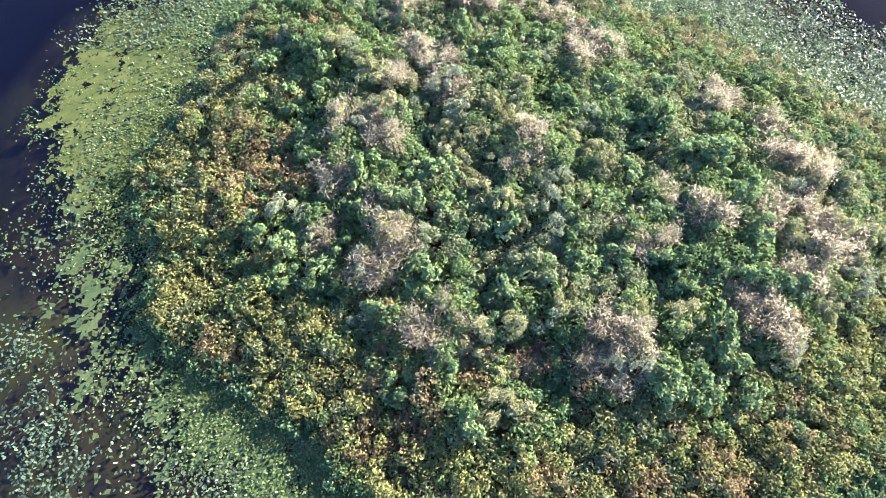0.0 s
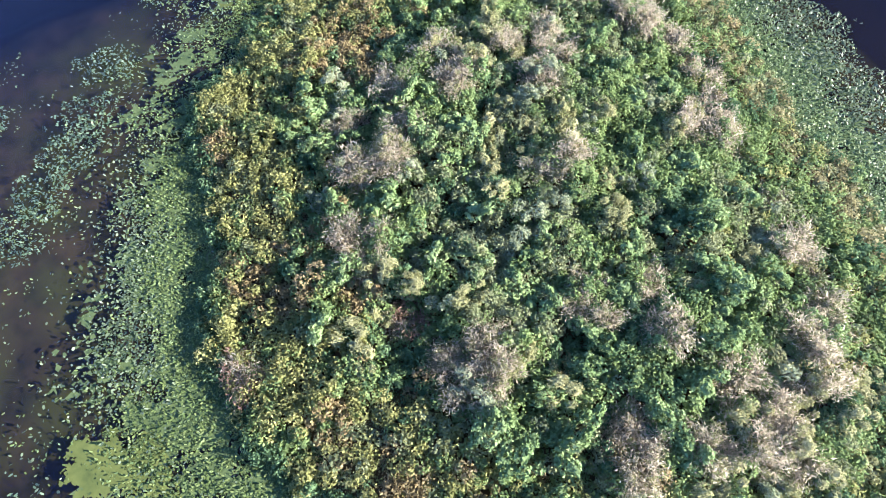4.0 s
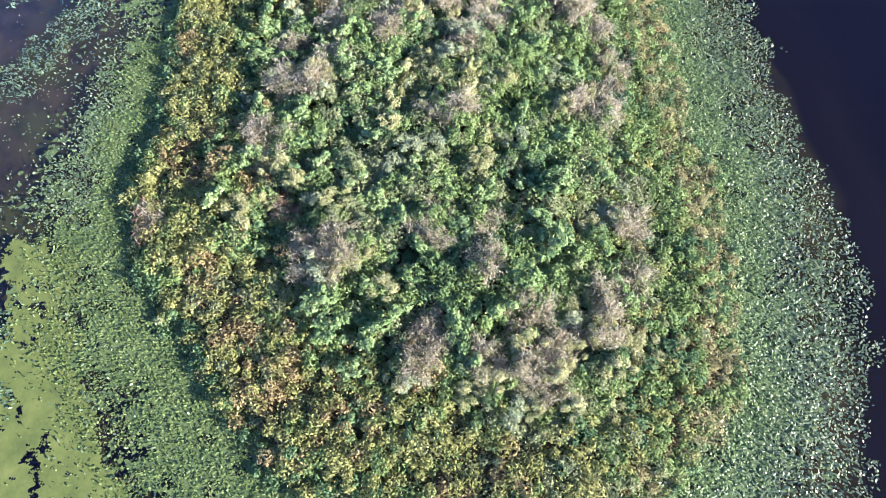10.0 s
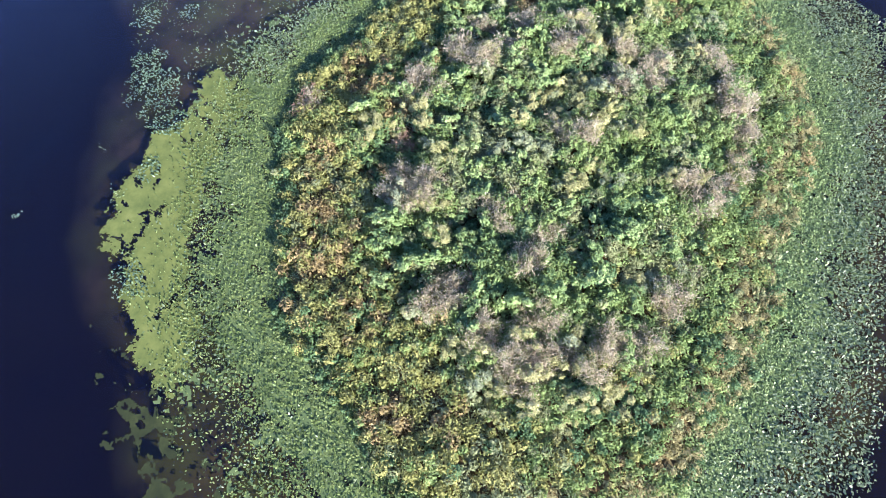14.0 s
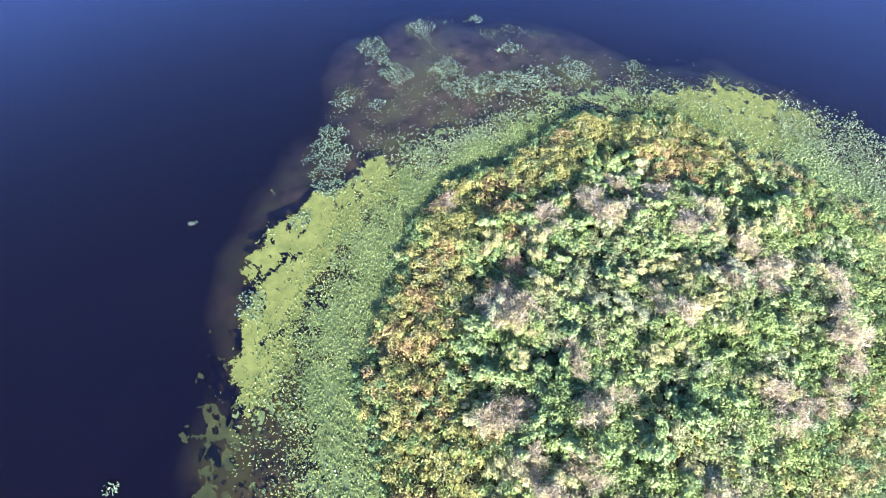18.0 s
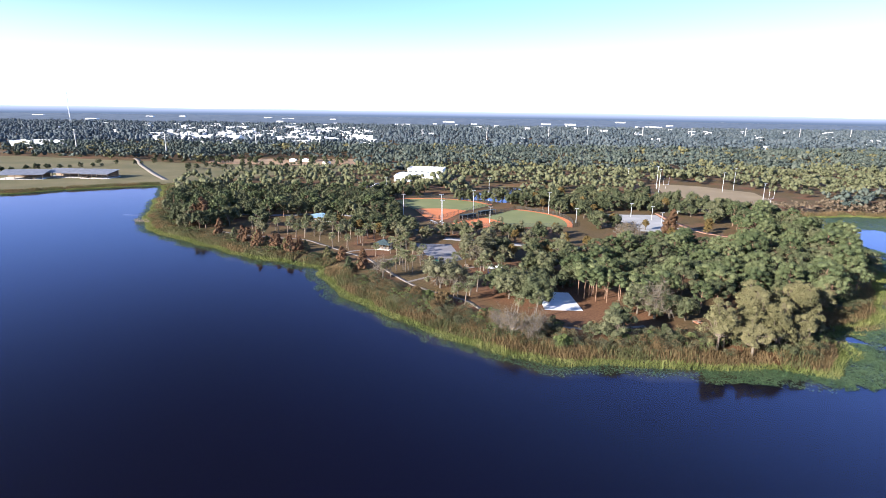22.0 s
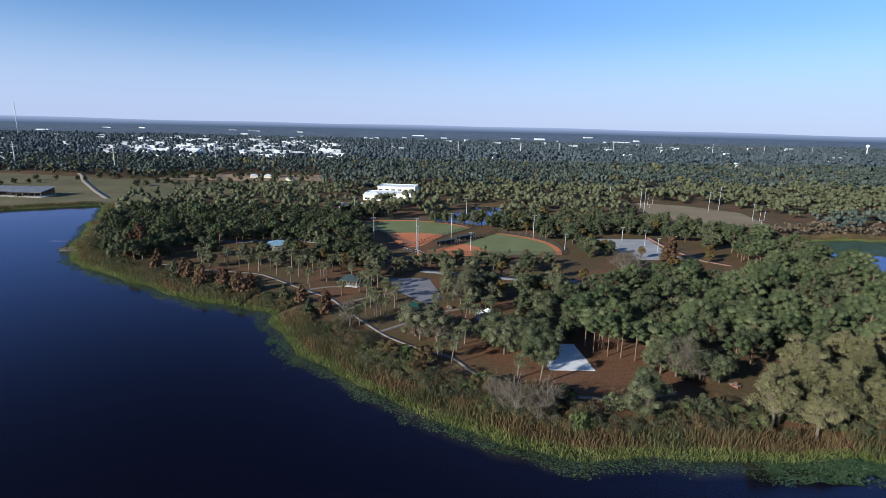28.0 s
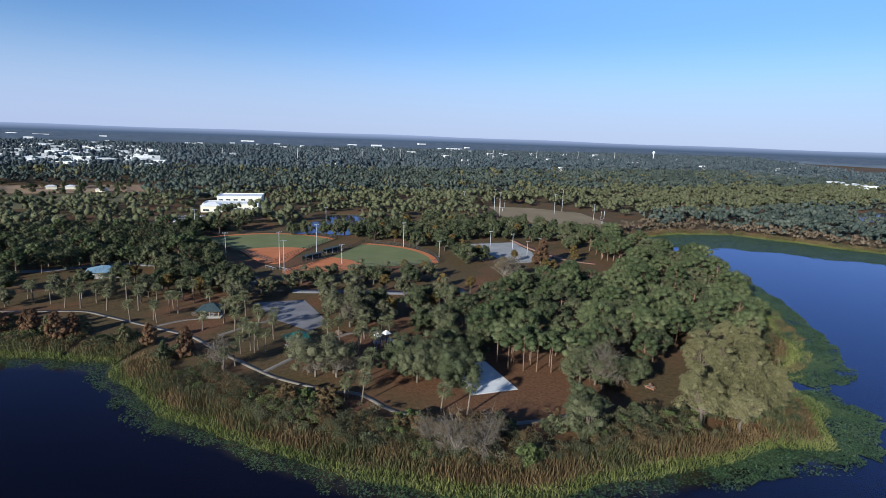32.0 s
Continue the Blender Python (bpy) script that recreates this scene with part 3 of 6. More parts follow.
def bushes():
    B_GREEN = leafy("bush leaves", [(0.1, 0.15, 0.058), (0.215, 0.295, 0.125), (0.365, 0.44, 0.225)], 0.5, 0.45, 0.3, thin=0.32)
    B_OLIVE = leafy("olive bush leaves", [(0.17, 0.175, 0.08), (0.33, 0.32, 0.155), (0.52, 0.48, 0.27)], 0.5, 0.45, 0.25, thin=0.32)
    B_GREY = leafy("silvery bush leaves", [(0.15, 0.17, 0.1), (0.29, 0.315, 0.19), (0.48, 0.5, 0.33)], 0.5, 0.45, 0.25, thin=0.32)
    kinds = [(bush_kind(100 + n, m, sz, 0.55 if m is B_GREEN else 0.2), t) for n, (m, sz, t) in enumerate(((B_GREEN, 0.25, "bright green"), (B_GREEN, 0.23, "bright green"), (B_GREEN, 0.28, "bright green"),
             (B_OLIVE, 0.3, "olive yellow"), (B_OLIVE, 0.34, "olive yellow"), (B_GREY, 0.3, "silvery green"), (B_GREY, 0.28, "silvery green")))]
    gx, gy = np.meshgrid(np.arange(-24, 50, 2.55), np.arange(2, 70, 2.55))
    x, y = gx.ravel() + R.uniform(-1.0, 1.0, gx.size), gy.ravel() + R.uniform(-1.0, 1.0, gx.size)
    k = (isle_d(x, y) > 7.5) & (wob(x, y, 2.6, 9) > -0.62) & (np.hypot(x - 37.8, y - 35) > 4.5)
    for px, py in zip(x[k].tolist(), y[k].tolist()):
        w = float(wob(np.array([px]), np.array([py]), 5.0, 6)[0]) + R.normal(0, 0.4)
        q = R.integers(0, 3) if w < 0.08 else R.integers(5, 7) if w < 0.45 else R.integers(3, 5)
        (wood, crown), tint = kinds[q]
        z = float(isle_top(np.array([px]), np.array([py]))[0])
        ob = thing("bush", (px, py, z - 1.75 + R.normal(0, 0.25)), tint + " leafy bush in the island's thicket", "bush", "bushes on the island", R.uniform(0, 360))
        ob.scale = (R.uniform(0.7, 1.35), R.uniform(0.7, 1.35), R.uniform(0.75, 1.25))
        part("trunk", wood, ob)
        part("crown", crown, ob)


bushes()
island_growth()


def dead_shrub_mesh(seed, n_stem=12, twigs=1400, leafy_share=0):
    """Bare stems spreading from one foot, forking, with fine broken twigs at their ends and a few leaves left."""
    g = np.random.default_rng(seed)
    stems, tips = [], []
    for s in range(n_stem):
        a, lean = g.uniform(0, 6.28), g.uniform(0.2, 1.15)
        end = np.array([math.cos(a) * lean * 1.6, math.sin(a) * lean * 1.6, g.uniform(1.2, 2.1) - 0.4 * lean])
        mid = end * [0.45, 0.45, 0.55] + g.normal(0, 0.1, 3)
        stems.append(([(0, 0, -0.6), mid, end], [0.035, 0.024, 0.01]))
        tips += [end, end, mid * 0.5 + end * 0.5]
        for _ in range(3):
            fork = mid * 0.5 + end * 0.5 + g.normal(0, 0.42, 3) * [1, 1, 0.6]
            stems.append(([mid, fork], [0.018, 0.007]))
            tips.append(fork)
    tips = np.array(tips)
    c = tips[g.integers(0, len(tips), twigs)]
    d = g.normal(size=(twigs, 3)) + (c * [0.8, 0.8, 0.35])
    d /= np.linalg.norm(d, axis=1)[:, None]
    ln, w = g.uniform(0.12, 0.42, twigs)[:, None], g.uniform(0.004, 0.011, twigs)[:, None]
    side = np.cross(d, g.normal(size=(twigs, 3)))
    side /= np.linalg.norm(side, axis=1)[:, None]
    p = c + g.normal(0, 0.24, (twigs, 3)) * [1.2, 1.2, 0.8]
    fork = d + g.normal(0, 0.45, (twigs, 3))
    tw = np.stack([p - side * w, p + side * w, p + d * ln * 0.6 + side * w * 0.7, p + d * ln * 0.5 + fork * ln * 0.5], 1)
    lv = leaves(g, tips[g.integers(0, len(tips), 24)], g.uniform(0.2, 0.42, 24), leafy_share, 0.16, 0.4, 0.8, 0.4) if leafy_share else None
    return stems, tw, lv


DEAD = [(16.4, 51.8), (24.8, 49.6), (22.2, 48.6), (27.3, 45.2), (26.6, 42.0), (27.2, 38.6), (27.3, 33.8), (28.0, 31.4), (27.4, 27.3), (26.1, 18.4), (23.5, 17.0), (19.5, 16.3), (17.0, 16.0),
        (14.0, 16.2), (11.0, 17.7), (8.5, 20.3), (6.5, 22.2), (4.4, 24.0), (9.0, 24.9), (12.6, 53.2), (10.2, 52.0), (8.7, 52.2), (0.5, 49.8), (-0.8, 48.6), (-2.5, 50.8), (-5.8, 46.8), (-7.6, 44.8),
        (-8.2, 42.5), (-7.7, 39.4), (4.3, 38.4), (1.8, 42.0), (-3.8, 42.2), (-1.4, 29.0), (-4.0, 29.7), (-6.8, 32.5), (-7.2, 34.9), (14.7, 34.1), (21.2, 24.2), (21.2, 28.6), (5.2, 43.8),
        (11.2, 50.6), (31.8, 42.4), (31.8, 37.0), (23.7, 22.7), (-9.5, 38.0), (23.7, 62.6)]


def dead_shrubs():
    kinds = []
    B_SPARSE = leafy("sparse olive leaves", [(0.14, 0.15, 0.065), (0.25, 0.25, 0.12), (0.37, 0.36, 0.2)], 0.5, 0.5, 0.2)
    for v in range(6):
        stems, tw, lv = dead_shrub_mesh(20 + v, leafy_share=(0, 14, 26, 0, 18, 34)[v])
        kinds.append((tubes_mesh("trunk", stems, M_DEAD, 3), cards("crown", tw, M_RED if v == 3 else M_DEAD), None if lv is None else cards("leaves", lv, B_SPARSE)))
    red = {0, len(DEAD) - 1}
    for n, (x, y) in enumerate(DEAD):
        for extra in range(3):
            ox, oy = (0, 0) if extra == 0 else R.normal(0, 1.1, 2)
            px, py = x + ox, y + oy
            q = 3 if n in red and extra < 2 else (0, 1, 2, 4, 5)[(n * 3 + extra * 2) % 5]
            z = float(isle_top(np.array([px]), np.array([py]))[0])
            text = "bare reddish-brown dead shrub among green bushes" if q == 3 else "bare pinkish-tan dead shrub of fine twigs among green bushes" if q == 0 else "dying twiggy shrub with a few olive leaves still on it"
            ob = thing("dead_shrub", (px, py, z - 1.3 + R.normal(0, 0.15)), text, "shrub", "dead shrubs on the island", R.uniform(0, 360))
            ob.scale = Vector((R.uniform(0.8, 1.25), R.uniform(0.8, 1.25), R.uniform(0.9, 1.15))) * R.uniform(0.66, 1.08)
            part("trunk", kinds[q][0], ob)
            part("crown", kinds[q][1], ob)
            if kinds[q][2]:
                part("foliage", kinds[q][2], ob)


dead_shrubs()


def lily_pads(name, x, y, size, z, label, tilt=0.45, mat=None):
    """Oval leaves on or just over the water, each tilted its own way."""
    n, k = len(x), 5
    a = np.linspace(0, 2 * math.pi, k, endpoint=False)[None, :] + 0 * x[:, None]
    s = (size * R.uniform(0.6, 1.3, n))[:, None]
    u, v = np.cos(a) * s * 0.62, np.sin(a) * s * 0.34
    w = R.uniform(0, 6.28, n)[:, None]
    px, py = u * np.cos(w) - v * np.sin(w), u * np.sin(w) + v * np.cos(w)
    tx, ty = R.normal(0, tilt, (n, 1)), R.normal(0, tilt, (n, 1))
    base = np.maximum(z, ground_z(x, y) + 0.06) + R.uniform(0, 0.18, n)
    q = np.stack([x[:, None] + px, y[:, None] + py, base[:, None] + px * tx + py * ty], -1)
    return stuff(name, cards(name, q, mat or M_PAD), label, "lily pads")


def north_of(x, y):
    """1 along the island's north-west shore, where duckweed lies between small pads."""
    return np.clip((y - 0.35 * x - 52) / 8, 0, 1) * np.clip((36 - x) / 8, 0, 1) + np.clip((-14 - x) / 6, 0, 1) * np.clip((y - 44) / 10, 0, 1)


def island_pads():
    box = (-44, 78, -18, 97)

    def dense(x, y):
        i, p = -isle_d(x, y), dist_in(PADS, x, y)
        ne = np.clip((x - 34) / 10, 0, 1) * (y > 20)
        width = 10.5 - 7.5 * ne + 2.5 * wob(x, y, 7, 3)
        ragged = 2.3 * wob(x, y, 3.0, 2) + 1.2 * wob(x, y, 1.0, 4) + R.exponential(1.3, np.shape(x))
        south = (y < 30 - 0.35 * x) & (p > -3.2 + ragged)
        ok = (i > -1.6) & ((i < width - 1.5 + R.exponential(2.2, np.shape(x))) | south) & (p > -1.2 + ragged)
        north = np.clip(north_of(x, y), 0, 1)
        thin = R.random(np.shape(x)) < north * np.interp(i, (2, 7, 11, 15), (0.0, 0.15, 0.6, 0.95))
        bald = (wob(x, y, 1.6, 6) + 0.5 * wob(x, y, 0.6, 3) > 0.8) & (i > 3) & (R.random(np.shape(x)) < 0.6)
        sparse = R.random(np.shape(x)) < (1 - north) * np.interp(i, (4, 7, 11, 16), (0.0, 0.12, 0.3, 0.5))
        return ok & ~thin & ~bald & ~sparse

    x, y = strew(box, 660000, dense)
    k = R.random(len(x)) < np.clip(np.maximum(north_of(x, y), np.clip((x + y - 62) / 20, 0, 1) * np.interp(-isle_d(x, y), (2, 7), (1, 0))), 0, 1) * 0.9
    far = ~k & (R.random(len(x)) < np.interp(-isle_d(x, y), (2.5, 6), (0.05, 0.9)))
    k2 = ~k & ~far
    lily_pads("lily_pads", x[k2], y[k2], 0.18, 0.03, "dense green lily pads standing in shallow water round the island")
    lily_pads("lily_pads", x[far], y[far], np.interp(-isle_d(x[far], y[far]), (3, 10), (0.18, 0.22)), 0.03, "pale grey-green lily pads on dark water off the island", mat=M_GREYPAD)
    lily_pads("lily_pads", x[k], y[k], 0.165, 0.03, "small yellow-green pads among duckweed north of the island", mat=M_YPAD)

    def loose(x, y):
        i, p = -isle_d(x, y), dist_in(PADS, x, y)
        m = wob(x, y, 3.1, 4) + 0.6 * wob(x, y, 1.1, 7) + R.normal(0, 0.15, np.shape(x))
        return (i > 3) & (p > 1.5) & (m > np.where(y > 76, 0.5, 0.22)) & (y > 22) & ~dense(x, y)

    x, y = strew(box, 90000, loose)
    lily_pads("floating_pads", x, y, 0.17, 0.02, "scattered floating pads in loose rafts on the lake", 0.3)
    for (cx, cy, r) in ((27.2, 80.2, 4.8), (22.7, 78.6, 2.8), (32, 81.3, 3.0), (38.4, 82.1, 2.7), (39.1, 77.5, 1.8), (50.8, 82.1, 4.3), (59.5, 76.5, 3.0), (46.2, 77.1, 3.3), (50, 69.8, 3.2), (46.5, 66.5, 3.4),
                        (48.7, 63.1, 3.5), (50.1, 58.6, 4.0), (52.6, 55, 3.6), (55.5, 50.5, 3.5), (58.1, 61.6, 2.3), (63.8, 68.6, 1.6), (59.2, 41.7, 1.5), (16.9, 79.6, 2.0), (4, 80.2, 2.3), (12.3, 92.3, 0.7), (-20.8, 75.2, 2.4), (-17.1, 83.8, 0.9)):
        x, y = strew((cx - r, cx + r, cy - r, cy + r), int(72 * r * r), lambda x, y: np.hypot(x - cx, y - cy) < r * (0.7 + 0.3 * wob(x, y, 1.3, cx) + 0.25 * wob(x, y, 0.5, cy)))
        lily_pads("pad_raft", x, y, 0.2, 0.04, "raft of blue-green lily pads standing apart on the lake", 0.4, M_RAFT)


island_pads()


ALGAE = np.array([(30, 73.5), (24, 76), (20.5, 79.8), (15, 81.6), (10, 83.2), (5, 81), (-1, 79), (-5, 78), (-8, 75), (-4, 73.2), (4.4, 74.4), (10, 74.2), (16, 73.2), (25, 69.6)], float)


def algae_mats():
    """Flat duckweed sheets with torn, wandering outlines, split by dark cracks."""
    for (x0, x1, y0, y1), seed in (((-38, 36, 44, 94), 0.0), ((38, 72, 4, 44), 3.0)):
        xs, ys = np.arange(x0, x1, 0.13), np.arange(y0, y1, 0.13)
        gx, gy = np.meshgrid(xs, ys)
        p, i = dist_in(PADS, gx, gy), -isle_d(gx, gy)
        if seed == 0:
            f = np.clip(dist_in(ALGAE, gx, gy) * 0.26 + 0.16, -2, 0.6)
        else:
            f = 0.9 - np.hypot((gx - 52) / 8.5, (gy - 26) / 14)
        f = f + 0.17 * wob(gx, gy, 2.6, seed) + 0.2 * wob(gx, gy, 0.9, seed + 1) + 0.18 * wob(gx, gy, 0.32, seed + 2)
        vein = wob(gx + 0.5 * wob(gx, gy, 0.45, 9), gy + 0.5 * wob(gx, gy, 0.4, 7), 2.6, seed + 4)
        crack = (R.random(gx.shape) < 0.004) | ((np.abs(vein) < 0.05) & (R.random(gx.shape) < 0.55) & (wob(gx, gy, 2.2, 5) > -0.1))
        ok = (f > 0.1) & ~crack & (i > -1) & (p > -2.5)
        keep = (ok[:-1, :-1] & ok[1:, 1:]) & (f[1:, 1:] + R.uniform(-0.12, 0.12, (len(ys) - 1, len(xs) - 1)) > 0.12)
        z = 0.012 + 0.008 * wob(gx, gy, 0.8)
        stuff("algae_mat", grid_mesh("algae_mat", xs, ys, z, M_ALGAE, keep, 0.06), "yellow-green duckweed mat floating on shallow water, cracked by dark water", "algae")


algae_mats()


def sunk_algae():
    """Dull olive weed lying just awash west of the duckweed, broken into patches."""
    mat = material("half-sunk olive algae", [(0.008, 0.011, 0.006), (0.018, 0.023, 0.009), (0.042, 0.049, 0.017)], 0.85, 0.7, 9, fine=5.0, spec=0.15)
    xs, ys = np.arange(-30, 14, 0.16), np.arange(64, 88, 0.16)
    gx, gy = np.meshgrid(xs, ys)
    f = 1.0 - np.hypot((gx + 11) / 15, (gy - 75.5 - 0.42 * (gx + 11)) / 6.0)
    f = f + 0.45 * wob(gx, gy, 1.1, 6) + 0.4 * wob(gx, gy, 0.45, 2) + 0.2 * wob(gx, gy, 0.26, 4) + R.uniform(-0.1, 0.1, gx.shape)
    ok = (f > 0.74) & (gx > -24)
    stuff("algae_mat", grid_mesh("algae_mat", xs, ys, 0.004 + 0 * gx, mat, ok[:-1, :-1] & ok[1:, 1:], 0.07), "dull olive algae lying just awash in broken patches", "algae")


sunk_algae()


def weed_bed():
    """Weed and duckweed lying at the surface between the pads."""
    xs, ys = np.arange(-40, 72, 0.3), np.arange(-14, 92, 0.3)
    gx, gy = np.meshgrid(xs, ys)
    p, i = dist_in(PADS, gx, gy), -isle_d(gx, gy)
    f = np.minimum(np.interp(i, (4, 8, 14), (1.0, 0.5, 0.0)), np.interp(p, (0.5, 4), (0, 1)))
    bed = f > 0.06
    f = f - 0.35 * np.clip((gx - 34) / 10, 0, 1) * (gy > 20)
    f = f + 0.4 * wob(gx, gy, 1.6, 3) + 0.3 * wob(gx, gy, 0.6, 5) + R.uniform(-0.35, 0.35, gx.shape)
    ok = bed & (f > 0.46) & (i > -0.5)
    keep = ok[:-1, :-1] & ok[1:, 1:]
    mat = material("wet green weed", [(0.035, 0.056, 0.024), (0.072, 0.098, 0.038), (0.118, 0.148, 0.058)], 0.8, 0.5, 8, fine=8.0, spec=0.2)
    stuff("weed_bed", grid_mesh("weed_bed", xs, ys, 0.006 + 0 * gx, mat, keep, 0.14), "dull green weed at the surface between lily pads", "water weed")


weed_bed()

# ---- the park shore ----
M_CONC = material("pale concrete", [(0.42, 0.4, 0.38), (0.55, 0.53, 0.5)], 0.9, 0.6, fine=8, spec=0.2)
M_WHITE = material("white painted deck", [(0.5, 0.5, 0.5), (0.66, 0.66, 0.66)], 0.8, 0.4, fine=6)
M_PATH = material("worn concrete path", [(0.14, 0.12, 0.1), (0.22, 0.19, 0.162)], 0.95, 0.5, fine=7, spec=0.15)
M_ASPHALT = material("faded asphalt", [(0.13, 0.125, 0.135), (0.22, 0.21, 0.22)], 0.95, 0.3, fine=8, spec=0.15)
M_TURF = material("mown outfield turf", [(0.115, 0.13, 0.055), (0.165, 0.17, 0.08)], 0.95, 0.08, fine=10, spec=0.1)
M_CLAY = material("orange infield clay", [(0.36, 0.12, 0.05), (0.47, 0.175, 0.08)], 0.95, 0.2, fine=9, spec=0.1)
M_METAL = material("galvanised steel", [(0.45, 0.46, 0.47), (0.62, 0.62, 0.62)], 0.45, 2.0, metal=0.7)
M_DARK = material("dark fence mesh", [(0.03, 0.035, 0.035), (0.06, 0.06, 0.06)], 0.8, 1.0)
M_WALL = material("cream stucco", [(0.62, 0.58, 0.46), (0.75, 0.7, 0.58)], 0.9, 0.3, fine=8)
M_ROOFW = material("white membrane roof", [(0.5, 0.5, 0.51), (0.72, 0.72, 0.72)], 0.8, 0.2, fine=6)
M_BLUE = material("blue metal roof", [(0.12, 0.2, 0.27), (0.2, 0.29, 0.36)], 0.5, 0.6, obj_random=0.3)
M_GREENROOF = material("green metal roof", [(0.012, 0.06, 0.05), (0.022, 0.09, 0.075)], 0.5, 0.6)
M_DARKROOF = material("dark teal shingle roof", [(0.02, 0.035, 0.04), (0.045, 0.065, 0.07)], 0.8, 2.0)
M_WOOD = material("weathered wood", [(0.17, 0.12, 0.085), (0.3, 0.23, 0.17)], 0.9, 2.0)
M_GLASS = material("dark window glass", [(0.02, 0.025, 0.03), (0.05, 0.06, 0.07)], 0.15, 1.0, spec=0.6)


def ribbon(name, pts, width, z, mat, label, category="path"):
    """A strip of paving along points, smoothed, with thickness."""
    p = np.array(pts, float)
    t = np.linspace(0, len(p) - 1, 6 * len(p))
    q = np.stack([np.interp(t, np.arange(len(p)), p[:, k]) for k in (0, 1)], 1)
    for _ in range(4):
        q[1:-1] = (q[:-2] + 2 * q[1:-1] + q[2:]) / 4
    d = np.gradient(q, axis=0)
    d /= np.linalg.norm(d, axis=1)[:, None]
    o = np.stack([-d[:, 1], d[:, 0]], 1) * width / 2
    a, b = q + o, q - o
    v, idx, n = [], [], len(q)
    for side, zz in ((a, z - 1), (b, z - 1), (b, z - 1.25), (a, z - 1.25)):
        v += [(s[0], s[1], zz + min(1.0, float(g))) for s, g in zip(side, ground_z(q[:, 0], q[:, 1]))]
    for i in range(n - 1):
        for r in range(4):
            u = (r + 1) % 4
            idx.append((r * n + i, u * n + i, u * n + i + 1, r * n + i + 1))
    return tagged(new(name, mesh_of(name, np.array(v), np.full(len(idx), 4), np.array(idx).ravel(), mat)), label, category, kind="structure")


def sheet(name, pts, z, mat, label, category, depth=0.12):
    """A level paved or planted area with that outline and some depth."""
    bm = bmesh.new()
    top = [bm.verts.new((x, y, z)) for x, y in pts]
    f = bm.faces.new(top)
    if f.normal.z < 0:
        f.normal_flip()
    f.normal_update()
    if f.normal.z < 0:
        bmesh.ops.reverse_faces(bm, faces=[f])
    low = [bm.verts.new((x, y, z - depth)) for x, y in pts]
    for i in range(len(pts)):
        j = (i + 1) % len(pts)
        bm.faces.new((top[i], top[j], low[j], low[i]))
    return tagged(new(name, bm_mesh(name, bm, mat)), label, category, kind="structure")


PATHWAY = [(-110, 318), (-84, 305), (-68, 300.3), (-60.5, 297.5), (-54, 290), (-46.7, 281.7), (-40, 274.2), (-34.4, 268), (-30.5, 263.5), (-26.8, 255.5), (-20.5, 242.4),
           (-13.4, 229.2), (-4, 219), (4, 213.3), (7.1, 204.1), (15, 196), (27.9, 190), (39, 188), (52, 190)]
ribbon("path", PATHWAY, 1.45, 1.02, M_PATH, "pale winding concrete path across the park lawn")
ribbon("path", [(-40, 276), (-33, 279), (-27, 279)], 1.5, 1.025, M_PATH, "short pale path leading to a picnic shelter")
ribbon("path", [(-15, 233), (-6, 240), (4, 248), (12, 252), (22, 249)], 1.5, 1.025, M_PATH, "pale path past the green-roofed shelter")
ribbon("path", [(-24, 262), (-14, 268), (-7, 271)], 1.5, 1.03, M_PATH, "pale path joining the car park")
sheet("slab", [(26.5, 204), (38.1, 202.7), (38.7, 219.5), (28, 220.5)], 1.12, M_WHITE, "white-painted concrete court slab half shaded by oaks", "court")
sheet("car_park", [(-11.5, 290), (-7, 270), (0.6, 257), (7.5, 262), (5, 288)], 1.05, M_ASPHALT, "grey asphalt car park crossed by tree shadows", "car park")
sheet("car_park", [(106, 362), (136, 360), (129.5, 327), (131.6, 312), (106, 315)], 1.05, material("pale worn asphalt", [(0.2, 0.195, 0.19), (0.33, 0.32, 0.31)], 0.95, 0.15, fine=8), "pale concrete car park at the wood's edge", "car park")
ribbon("road", [(3, 300), (14, 296), (30, 290), (48, 282), (64, 280)], 5, 1.04, M_ASPHALT, "narrow grey park road beside the ball field", "road")
ribbon("road", [(139, 365), (135.5, 340), (137, 312), (146, 302)], 3.5, 1.05, material("reddish dirt", [(0.2, 0.1, 0.065), (0.28, 0.16, 0.11)], 0.95, 0.2, fine=9), "reddish dirt track beside the car park", "road")
ribbon("road", [(-190, 395), (-150, 380), (-110, 362), (-85, 358), (-60, 365), (-35, 352), (-12, 330), (-6, 314)], 5, 1.04, M_ASPHALT, "grey park road curving under trees", "road")


